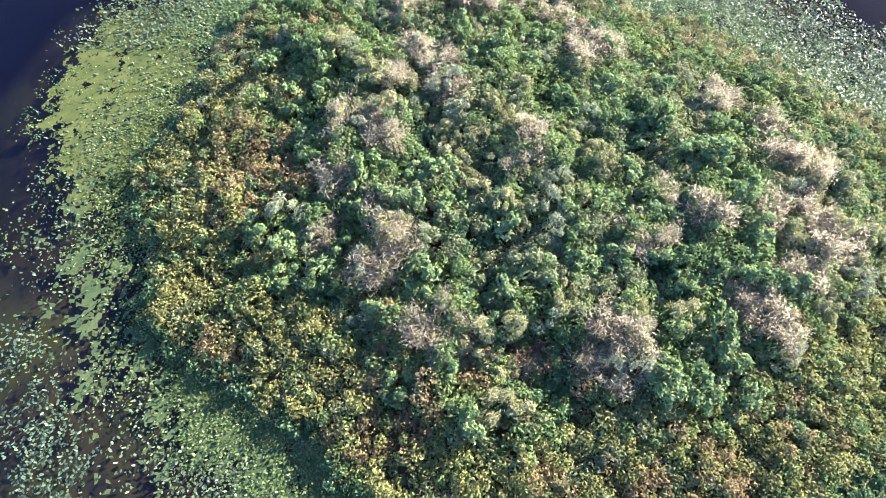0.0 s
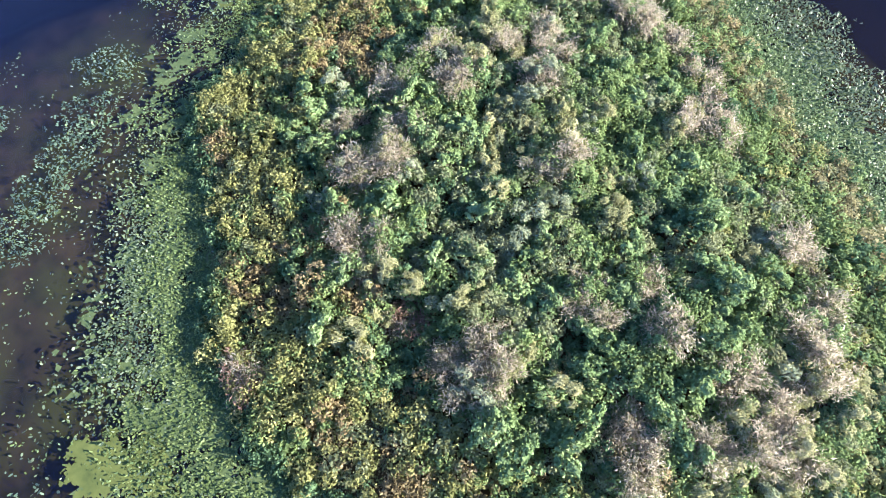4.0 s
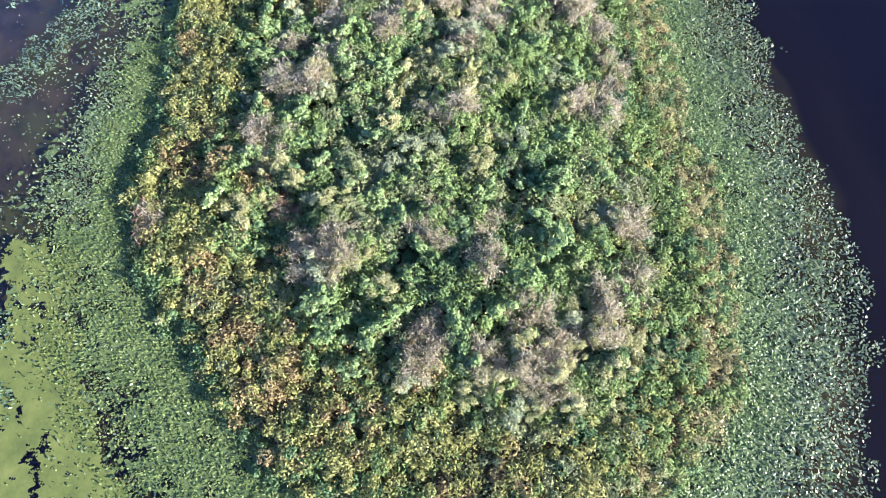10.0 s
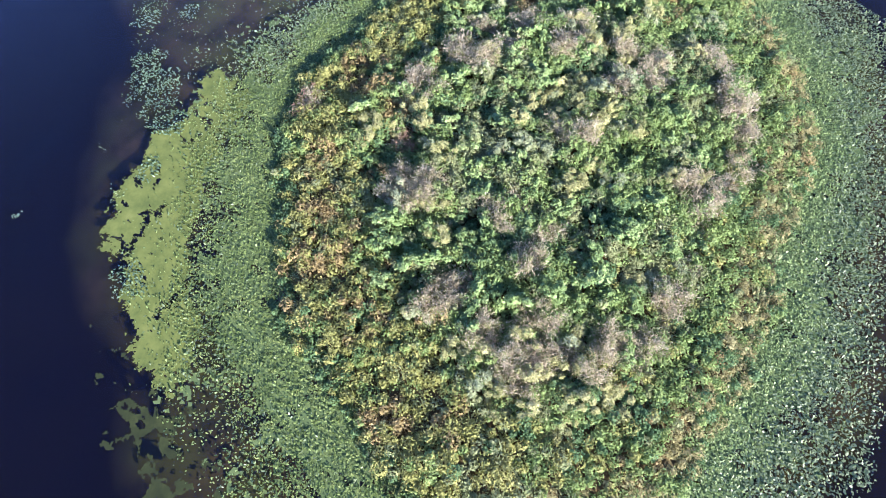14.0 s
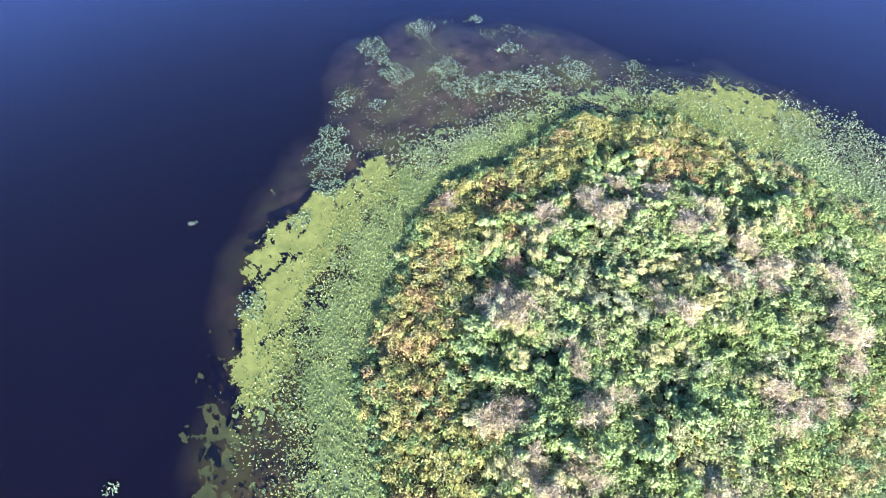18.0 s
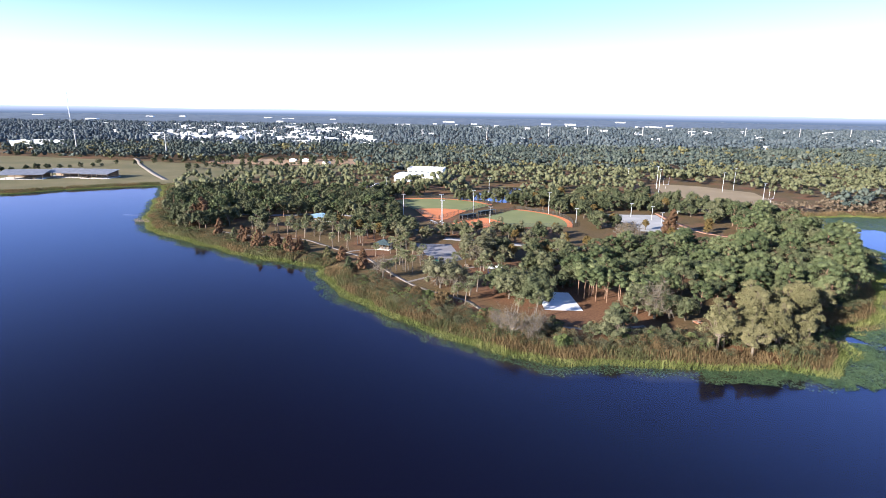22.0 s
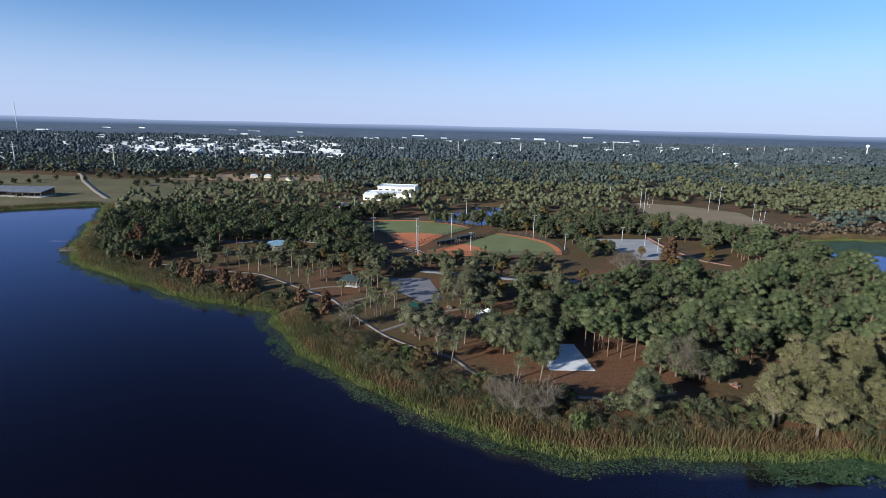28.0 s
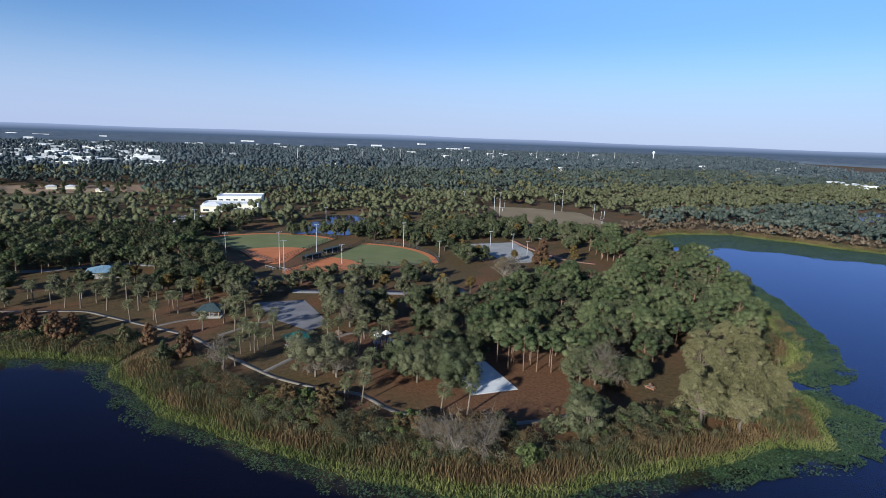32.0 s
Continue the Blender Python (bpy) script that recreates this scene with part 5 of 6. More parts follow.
plant("bare_tree", BARES, [(57.5, 196), (86, 288), (90.4, 289)], "broad leafless pale grey tree with spreading branches", "tree", "bare trees", 1.3, 1.5)
plant("bare_tree", BARES, [(-4.1, 226), (0.5, 224), (-24, 238), (3, 227), (12.6, 256.5), (9.5, 189)], "leafless pale grey tree with spreading branches", "tree", "bare trees")
TAN_AT = [(63.9, 174), (70.7, 170), (78, 172), (85.7, 173), (87.4, 183.5), (69, 180), (77, 181), (92, 178), (96, 186), (66, 175), (74, 176), (81, 177), (101, 192), (84, 191), (93, 196), (104, 200), (110, 197)]
plant("cypress_tree", TANS, TAN_AT, "tall olive-tan cypress at the water's edge", "tree", "olive-tan cypresses on the point", 1.05, 1.3)

WOOD_A = np.array([(41, 213), (56, 204), (64, 206), (72, 194), (82, 200), (110, 206), (120, 200), (140, 214), (162, 238), (180, 266), (196, 300), (200, 338), (172, 345), (152, 318), (142, 278),
                   (112, 270), (84, 272), (70, 270), (62, 262), (46, 250), (42, 232)], float)
PARK = np.array([(-112, 312), (-60, 268), (-45, 254), (-20, 206), (10, 178), (60, 186), (62, 204), (41, 212), (36, 226), (26, 250), (62, 268), (66, 284), (84, 302), (80, 345), (58, 384), (44, 398), (20, 424),
                 (-28, 418), (-20, 375), (-14, 335), (-34, 318), (-46, 345), (-75, 352), (-100, 335)], float)
OPEN = [PARK, np.array([(-54, 466), (-20, 464), (-18, 504), (-52, 506)], float), np.array([(-30, 505), (0, 500), (32, 530), (30, 575), (-20, 560), (-34, 530)], float), np.array([(162, 428), (180, 388), (204, 362), (246, 350), (270, 372), (282, 420), (268, 490), (202, 516), (176, 480)], float),
        np.array([(100, 368), (142, 366), (160, 296), (140, 290), (120, 292), (98, 296)], float), np.array([(-700, 440), (-290, 440), (-215, 488), (-198, 478), (-168, 514), (-126, 560), (-66, 586), (-70, 655), (-145, 648), (-235, 662), (-337, 694), (-450, 740), (-700, 760)], float),
        np.array([(-236, 662), (-145, 648), (-62, 655), (-66, 732), (-182, 732), (-240, 710)], float)]


def free_of(x, y, margin=2.0):
    ok = (dist_in(LAND, x, y) > 13) & (dist_in(POND_A, x, y) < -5) & (dist_in(POND_B, x, y) < -8)
    for poly in OPEN:
        ok &= dist_in(poly, x, y) < -margin
    return ok


def spaced(box, gap, test):
    """Places on a shaken grid for which test is true."""
    gx, gy = np.meshgrid(np.arange(box[0], box[1], gap), np.arange(box[2], box[3], gap))
    x, y = gx.ravel() + R.uniform(-0.42, 0.42, gx.size) * gap, gy.ravel() + R.uniform(-0.42, 0.42, gx.size) * gap
    k = test(x, y)
    return list(zip(x[k].tolist(), y[k].tolist()))


pine_at = spaced((35, 205, 185, 350), 7.9, lambda x, y: (dist_in(WOOD_A, x, y) > 0) & (wob(x, y, 8, 2) < 0.6))
plant("wood_tree", DOMES, pine_at, "tall tree with a rounded dark green crown in the wood", "tree", "trees in the wood", 0.66, 1.08)
plant("pine_tree", PINES, [(42, 213.5), (45, 211), (48, 209.5), (51, 207.5), (54, 206), (57, 206), (44.5, 216), (49, 213.5), (53, 211), (47, 219), (58.5, 209), (41.5, 218)], "slim pine with a bare reddish trunk at the wood's edge", "tree", "pines in the wood", 0.66, 0.82)
oak_at = spaced((35, 205, 185, 350), 11, lambda x, y: (dist_in(WOOD_A, x, y) > 1) & (wob(x, y, 14, 2) > 0.2))
plant("oak_tree", OAKS, oak_at, "broad dark green oak within the pine wood", "tree", "oaks in the wood")
west = spaced((-185, 0, 262, 440), 8.6, lambda x, y: free_of(x, y) & (x < 0))
plant("oak_tree", OAKS, [p for i, p in enumerate(west) if i % 3], "dark green oak in the dense park wood", "tree", "trees in the west wood")
plant("wood_tree", DOMES, [p for i, p in enumerate(west) if not i % 3], "tall round-crowned tree rising over the park wood", "tree", "trees in the west wood", 0.7, 0.95)
east = spaced((0, 230, 296, 425), 8.8, lambda x, y: free_of(x, y) & (dist_in(WOOD_A, x, y) < -1))
plant("oak_tree", OAKS, [p for i, p in enumerate(east) if i % 9], "dark green oak behind the ball fields", "tree", "trees behind the fields")
plant("autumn_tree", GOLDS, [p for i, p in enumerate(east) if not i % 9], "tree with golden brown autumn leaves", "tree", "autumn trees")
lawn = [(30, 226), (34, 231), (38.5, 225), (36, 239), (42, 229), (32, 245), (41, 247), (50, 405), (55, 400), (30, 412), (66, 415), (75, 432), (22, 414), (40, 408), (-30, 312), (-24, 308), (-22, 316), (-40, 316), (-46, 320), (-16, 300), (26, 270), (36, 264), (44, 268), (-14, 312), (-18, 322), (12, 305), (24, 298), (34, 300), (14, 290), (48, 296), (48, 262), (-90, 328), (-66, 330), (-54, 332)]
plant("oak_tree", OAKS, lawn, "grey-green oak standing on the park lawn", "tree", "lawn trees", 0.8, 1.15)
GREYS = [broad_kind(90 + i, 7.5, 4.0, M_GREY2, limbs_n=14) for i in range(2)]
plant("oak_tree", GREYS, [(-5, 229), (0.5, 226.5), (13.5, 259), (18, 266), (11, 262)], "wide half-bare grey-green oak on the park lawn", "tree", "lawn trees", 1.25, 1.5)
plant("oak_tree", GREYS, [(-16, 292), (-18, 284), (-20, 306), (10, 270), (12, 282), (-6, 296), (2, 300), (8, 310), (20, 312), (30, 310), (40, 306), (50, 304), (58, 300), (-30, 322), (-36, 332), (16, 256), (24, 258), (34, 250),
                          (40, 282), (22, 284), (52, 276), (-44, 308), (-56, 312), (-70, 316), (-84, 310)],
      "grey-green thin-leaved tree on the park lawn", "tree", "lawn trees", 0.8, 1.15)
plant("autumn_tree", GOLDS, [(28, 262), (39.9, 263.5), (43.6, 264.5), (113.4, 297.4), (118.5, 298), (-50, 331), (64, 276), (52, 314), (59, 308), (96, 304.6), (96.6, 330), (35, 290), (-38, 312), (110, 318), (138, 308), (142, 314), (-28, 306), (58, 288), (-8, 300)], "tree with golden brown autumn leaves", "tree", "autumn trees", 0.7, 1.0)


# ---- fringe of the shore ----
def along_shore(n, lo, hi, first=1, last=40):
    """Random places in a band along the land's edge, and how far inland they lie."""
    p = LAND[first:last]
    e = np.diff(p, axis=0)
    ln = np.linalg.norm(e, axis=1)
    k = R.choice(len(e), n, p=ln / ln.sum())
    t = R.random(n)[:, None]
    side = np.stack([-e[:, 1], e[:, 0]], 1) / ln[:, None]
    q = p[k] + e[k] * t + side[k] * R.uniform(lo - 4, hi + 12, (n, 1))
    d = land_d(q[:, 0], q[:, 1])
    s = (d > lo) & (d < hi)
    return q[s, 0], q[s, 1], d[s]


def blades(name, x, y, hgt, mat, text):
    z, k = np.maximum(ground_z(x, y), -0.05), len(x)
    a, w = R.uniform(0, 6.28, k), R.uniform(0.03, 0.09, k)
    h = hgt * R.uniform(0.55, 1.2, k) * (1 + 0.35 * wob(x, y, 3.5, 2))
    dx, dy = np.cos(a) * w, np.sin(a) * w
    lx, ly = R.normal(0, 0.4, k), R.normal(0, 0.4, k)
    q = np.stack([np.stack([x - dx, y - dy, z - 0.1], -1), np.stack([x + dx, y + dy, z - 0.1], -1),
                  np.stack([x + dx * 0.6 + lx, y + dy * 0.6 + ly, z + h], -1), np.stack([x - dx * 0.4 + lx, y - dy * 0.4 + ly, z + h * 0.85], -1)], 1)
    stuff(name, cards(name, q, mat), text, "reeds")


def shore_fringe():
    x, y, d = along_shore(260000, -6.0, 4.0)
    k = (wob(x, y, 4, 3) + 0.5 * wob(x, y, 1.2, 5) + R.normal(0, 0.25, len(x)) > -0.9 - 0.22 * d - 0.3 * np.clip((-20 - x) / 30, 0, 1)) & (x < 230) & ((x > 50) | (d > -2.0 + 1.6 * wob(x, y, 3, 6) + R.normal(0, 0.5, len(x))))
    lily_pads("shore_pads", x[k], y[k], 0.36, 0.03, "band of dark green lily pads along the park shore", 0.25, M_SHOREPAD)
    x, y, d = along_shore(230000, -10.0, 4.0, 22, 33)
    k = (dist_in(LAND, x, y) > -3.0 + 2.5 * wob(x, y, 3.5, 3) + 1.0 * wob(x, y, 1.0, 1)) & (wob(x, y, 3, 5) + R.normal(0, 0.25, len(x)) > -0.55)
    lily_pads("shore_pads", x[k], y[k], 0.34, 0.03, "broad raft of dark green lily pads off the point", 0.3, M_SHOREPAD)
    x, y, d = along_shore(330000, 1.8, 5.2)
    blades("reeds", x, y, 1.0, M_REED, "tall green and straw-coloured reeds along the shore")
    x, y, d = along_shore(330000, 4.6, 11.0)
    olive = wob(x, y, 6, 4) + R.normal(0, 0.3, len(x)) + 0.45 * (x < -15) > 0.3
    blades("marsh_brush", x[~olive], y[~olive], 1.6, M_BRUSH, "brown dry marsh brush behind the reeds")
    blades("marsh_brush", x[olive], y[olive], 1.6, leafy("olive marsh brush", [(0.052, 0.058, 0.025), (0.1, 0.102, 0.045), (0.165, 0.155, 0.075)], 0.1, 0.45, thin=0.3), "olive green marsh brush behind the reeds")
    bay = np.array([(214, 330), (229, 325), (260, 311), (275, 288), (290, 266), (310, 250), (350, 205), (420, 150), (460, 190), (400, 260), (330, 340), (240, 372), (212, 352)], float)
    x, y = strew((205, 460, 150, 372), 190000, lambda x, y: (dist_in(bay, x, y) + 3.5 * wob(x, y, 7, 2) + 2.0 * wob(x, y, 2, 4) > 0) & (dist_in(LAND, x, y) < 5))
    lily_pads("bay_pads", x, y, 0.6, 0.03, "wide dull green bed of lily pads along the bay's far shore", 0.15, M_SHOREPAD)
    xs, ys = np.arange(206, 460, 0.9), np.arange(150, 372, 0.9)
    gx, gy = np.meshgrid(xs, ys)
    ok = (dist_in(bay, gx, gy) + 3.5 * wob(gx, gy, 7, 2) + 2.0 * wob(gx, gy, 2, 4) > 1.0) & (R.random(gx.shape) < 0.9)
    mat = material("dull bay weed", [(0.03, 0.05, 0.02), (0.055, 0.08, 0.032), (0.09, 0.11, 0.045)], 0.8, 0.15, 8, fine=8.0, spec=0.2)
    stuff("weed_bed", grid_mesh("weed_bed", xs, ys, 0.006 + 0 * gx, mat, ok[:-1, :-1] & ok[1:, 1:], 0.4), "dull green weed on the bay between lily pads", "water weed")
    # the tan and yellow-green marsh that lies off the wood on the bay side
    x, y = strew((96, 236, 160, 345), 420000, lambda x, y: (dist_in(LAND, x, y) > 6.0 + 2.0 * wob(x, y, 5, 2)) & (land_d(x, y) < 4) & (wob(x, y, 3, 8) > -0.6))
    tan = wob(x, y, 6, 3) + R.normal(0, 0.3, len(x)) > 0.1
    blades("marsh_grass", x[tan], y[tan], 0.55, M_BRUSH, "tan marsh grass between the wood and the bay")
    blades("marsh_grass", x[~tan], y[~tan], 0.6, M_REED, "yellow-green marsh grass between the wood and the bay")
    x, y, d = along_shore(15000, 8.0, 19.0, 6, 33)
    k = wob(x, y, 6, 7) > -0.5
    x, y = x[k], y[k]
    pick = wob(x, y, 9, 2) + R.normal(0, 0.35, len(x))
    for mat, s in ((M_OAK, pick < -0.1), (M_BRUSH, (pick >= -0.1) & (pick < 0.3)), (M_GREY2, pick >= 0.3)):
        c = np.stack([x[s], y[s], 0.9 + R.uniform(0.1, 2.4, s.sum()) * np.where(x[s] < -28, 0.4, 1.0)], 1)
        stuff("shore_scrub", cards("shore_scrub", leaves(R, c, R.uniform(0.6, 1.5, s.sum()), 80, 0.26), mat), "mixed scrub and bushes between reeds and lawn", "shrubs")
    kinds = [bush_kind(130 + n, m, 0.34) for n, m in enumerate((M_OAK, M_SHOREBUSH, M_GREY2, M_BRUSH))]
    x, y, d = along_shore(1500, 9, 21, 7, 32)
    k = (wob(x, y, 7, 4) > -0.2) & (d < np.where(x > -26, 21, 14))
    hedge = [(10, 193), (12.5, 191.5), (15, 190.5), (17.5, 190), (20, 188.5), (22.5, 187.5), (25, 187), (9, 197), (11, 195), (-5, 213), (-3, 211), (-8, 216)]
    spots = list(zip(x[k].tolist(), y[k].tolist()))[:340]
    rest = np.array(spots[40:])
    c = np.repeat(rest, 9, 0) + R.normal(0, 1.1, (9 * len(rest), 2))
    c = np.stack([c[:, 0], c[:, 1], 0.9 + R.uniform(0.3, 3.0, len(c)) * np.where(c[:, 0] < -28, 0.55, 1.0)], 1)
    tint = np.repeat(R.integers(0, 4, len(rest)), 9)
    for q, mat in enumerate((M_OAK, M_SHOREBUSH, M_GREY2, M_BRUSH)):
        s = tint == q
        stuff("shore_thicket", cards("shore_thicket", leaves(R, c[s], R.uniform(0.5, 1.05, s.sum()), 70, 0.28), mat), "dense leafy thicket between the reeds and the lawn", "shrubs")
    for px, py in hedge + spots[:40]:
        ob = thing("bush", (px, py, 0.8), "tall leafy bush in the shore thicket", "bush", "bushes along the park shore", R.uniform(0, 360))
        s = R.uniform(1.2, 2.0) * (0.6 if px < -28 else 1.0)
        ob.scale = (s, s, s * R.uniform(0.9, 1.2))
        q = kinds[R.integers(0, 4)]
        part("trunk", q[0], ob)
        part("crown", q[1], ob)


shore_fringe()


# ---- far country ----
def crowns(name, x, y, r, h, per, size, mat, label):
    c = np.stack([x, y, 1.0 + h - r * 0.6], 1)
    k = 5 if per > 9 else 3
    around = np.repeat(c, k, 0) + R.normal(0, 0.52, (k * len(c), 3)) * np.repeat(r, k)[:, None] * [1, 1, 0.4]
    size_of = np.repeat(r, k) * R.uniform(0.26, 0.62, k * len(c))
    stuff(name, foliage(name, leaves(R, around, size_of * 1.05, per, size, 0.3, 0.9, 0.7, 0.25), lumps(R, around, size_of * (0.7 if k == 5 else 0.74), 0.85, 0.34, n=6, m=4), mat), label, "woodland")


def far_country():
    near = spaced((-520, 980, 420, 900), 10.4, lambda x, y: free_of(x, y) & ~((x < 230) & (x > -185) & (y < 432)))
    a = np.array(near)
    tint = wob(a[:, 0], a[:, 1], 30, 4) + R.normal(0, 0.4, len(a))
    by = a[:, 1] < 590 + 25 * wob(a[:, 0], a[:, 1], 20, 2)
    crowns("woodland", a[by, 0], a[by, 1], R.uniform(2.8, 6.0, by.sum()), R.uniform(5, 13, by.sum()), 26, 0.7, M_OAK, "dense dark oaks behind the ball fields")
    a, tint = a[~by], tint[~by]
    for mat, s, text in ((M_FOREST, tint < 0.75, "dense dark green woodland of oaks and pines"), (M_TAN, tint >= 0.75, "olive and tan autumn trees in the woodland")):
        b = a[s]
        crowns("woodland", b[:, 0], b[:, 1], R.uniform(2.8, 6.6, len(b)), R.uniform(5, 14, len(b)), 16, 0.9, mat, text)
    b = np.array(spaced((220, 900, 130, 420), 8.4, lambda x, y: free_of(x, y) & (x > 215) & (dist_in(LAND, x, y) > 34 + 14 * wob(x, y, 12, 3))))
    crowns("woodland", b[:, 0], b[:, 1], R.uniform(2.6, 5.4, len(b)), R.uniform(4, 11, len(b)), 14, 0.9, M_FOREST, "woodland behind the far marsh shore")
    b = np.array(spaced((215, 760, 100, 420), 5.4, lambda x, y: (x > 212) & (dist_in(LAND, x, y) > 15 + 4 * wob(x, y, 9, 5)) & (dist_in(LAND, x, y) < 40 + 12 * wob(x, y, 14, 3)) & (dist_in(POND_B, x, y) < -6) & (wob(x, y, 7, 6) > -0.45)))
    crowns("bare_woodland", b[:, 0], b[:, 1], R.uniform(1.6, 3.4, len(b)), R.uniform(2, 6, len(b)), 12, 0.7, material("grey-brown bare treetops", [(0.055, 0.043, 0.03), (0.105, 0.08, 0.055), (0.16, 0.122, 0.085)], 0.95, 0.08, island=0.3, spec=0.05), "grey-brown bare trees behind the bay's marsh")
    b = np.array(spaced((-1500, 2600, 900, 2100), 15.5, lambda x, y: (x > -300 - y * 0.8) & (x < 600 + 1.0 * y) & free_of(x, y) & (wob(x, y, 60, 5) < 0.9) & ~((x > -0.42 * y) & (x < -0.06 * y) & (y > 1010) & (y < 1740) & (R.random(np.shape(x)) < 0.35))))
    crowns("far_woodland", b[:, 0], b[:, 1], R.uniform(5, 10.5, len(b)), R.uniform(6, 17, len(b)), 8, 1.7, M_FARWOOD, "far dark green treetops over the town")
    xs, ys = np.arange(-4600, 4600, 34.0), np.concatenate([np.arange(2050, 3200, 26.0), np.arange(3200, 4700, 60.0)])
    gx, gy = np.meshgrid(xs, ys)
    z = 6 + 5 * np.abs(wob(gx, gy, 22, 1)) + 4 * R.random(gx.shape)
    z[0] = z[-1] = z[:, 0] = z[:, -1] = 0.9
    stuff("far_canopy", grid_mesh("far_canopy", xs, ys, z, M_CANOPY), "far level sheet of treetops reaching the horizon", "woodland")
    for x0, x1, y0 in ((2350, 4600, -400), (-4600, -1480, 520)):
        xs, ys = np.arange(x0, x1, 30.0), np.arange(y0, 2060, 30.0)
        gx, gy = np.meshgrid(xs, ys)
        z = 6 + 5 * np.abs(wob(gx, gy, 22, 1)) + 4 * R.random(gx.shape)
        z[0] = z[-1] = z[:, 0] = z[:, -1] = 0.9
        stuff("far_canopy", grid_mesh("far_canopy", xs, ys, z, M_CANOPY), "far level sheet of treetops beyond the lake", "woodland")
    b = np.array(spaced((880, 2400, -200, 900), 17, lambda x, y: free_of(x, y)))
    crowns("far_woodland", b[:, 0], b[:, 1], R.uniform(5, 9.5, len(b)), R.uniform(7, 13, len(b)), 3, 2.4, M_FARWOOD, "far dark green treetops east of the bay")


far_country()

# far town, poles and towers
for i in range(175):
    y = 1020 + 700 * R.random() ** 1.3
    x, y = (R.uniform(-0.4 * y, -0.07 * y), y) if i < 100 else (R.uniform(-900, 1500), R.uniform(900, 2400))
    w, d = R.uniform(8, 42), R.uniform(8, 16)
    if i >= 100:
        w, d = w * 0.6, d * 0.6
    building((x, y), (w, d, R.uniform(7, 11) + (1 if i < 100 else 3)), R.uniform(-15, 15), "far white commercial building with a flat roof" if i < 100 else "far pale roof showing between treetops",
             wall=M_ROOFW, windows=False)
for i in range(15):
    y = R.uniform(2100, 3300)
    building((R.uniform(-0.62, 0.5) * y, y), (R.uniform(18, 62), R.uniform(12, 22), R.uniform(12, 16)), R.uniform(-12, 12), "long pale building rising from the distant treetops", wall=M_ROOFW, windows=False)
building((-540, 890), (70, 30, 9), 8, "long white warehouse beyond the fields", wall=M_ROOFW)
building((880, 585), (90, 26, 9), 60, "long pale low building beyond the woods", wall=M_ROOFW, windows=False)
for x, y in ((-143, 690), (-128, 689), (-101, 662)):
    building((x, y), (8, 6, 2.5), R.uniform(-10, 10), "small white tent-roofed hut in an open yard", hip=True, windows=False)


def pavilion(at, size, turn):
    ob = thing("pavilion", (*at, 1.0), "low open pavilion with a dark grey sloping roof by the lake", "pavilion", turn=turn)
    w, d = size
    bm = bmesh.new()
    v = [bm.verts.new(p) for p in ((-w / 2, -d / 2, 4.0), (w / 2, -d / 2, 4.0), (w / 2, d / 2, 6.5), (-w / 2, d / 2, 6.5))]
    u = [bm.verts.new((p.co.x, p.co.y, p.co.z - 0.3)) for p in v]
    bm.faces.new(v)
    bm.faces.new(u[::-1])
    for i in range(4):
        bm.faces.new((u[i], u[(i + 1) % 4], v[(i + 1) % 4], v[i]))
    part("roof", bm_mesh("roof", bm, material("slate blue roof panels", [(0.1, 0.1, 0.115), (0.19, 0.19, 0.2)], 0.4, 0.3)), ob)
    part("back_wall", box_mesh("back_wall", (w * 0.9, 0.3, 5.6), M_WOOD), ob).location = (0, d / 2 - 1, 0)
    for i in range(6):
        part("post", box_mesh("post", (0.3, 0.3, 3.9), M_WOOD), ob).location = (-w / 2 + 1 + i * (w - 2) / 5, -d / 2 + 0.8, 0)
    part("floor_slab", box_mesh("floor_slab", (w, d, 0.15), M_CONC, 0.02), ob)


pavilion((-328, 520), (34, 20), 12)
pavilion((-298, 532), (40, 14), -8)
pavilion((-272, 528), (24, 18), -6)


def tall_pole(at, h):
    ob = thing("power_pole", (*at, 1.0), "tall pale steel power line pole with short arms", "pole", "power line poles")
    part("pole", tubes_mesh("pole", [([(0, 0, -0.5), (0, 0, h)], [0.75, 0.4])], M_CONC, 8), ob)
    for k in (0.78, 0.87, 0.96):
        part("arm", box_mesh("arm", (5, 0.3, 0.3), M_METAL, h * k), ob)


for x, y, h in ((-436, 788, 30), (-296, 720, 29), (-225, 850, 27), (-101, 957, 28), (20, 1050, 28), (150, 1120, 30), (290, 1180, 30), (380, 1200, 30), (520, 1240, 32), (650, 1270, 32), (800, 1300, 32), (960, 1330, 32), (1120, 1360, 32)):
    tall_pole((x, y), h)
tower = thing("water_tower", (1490, 1566, 1.0), "white water tower with a bulbous tank above the trees", "water tower")
tower.scale = (0.6, 0.6, 0.8)
part("stem", tubes_mesh("stem", [([(0, 0, -1), (0, 0, 14), (0, 0, 34)], [5, 2.4, 2.4])], M_ROOFW, 12), tower)
part("tank", tubes_mesh("tank", [([(0, 0, 31), (0, 0, 34), (0, 0, 38), (0, 0, 42), (0, 0, 44)], [2.4, 7, 9, 7, 0.5])], M_ROOFW, 16), tower)


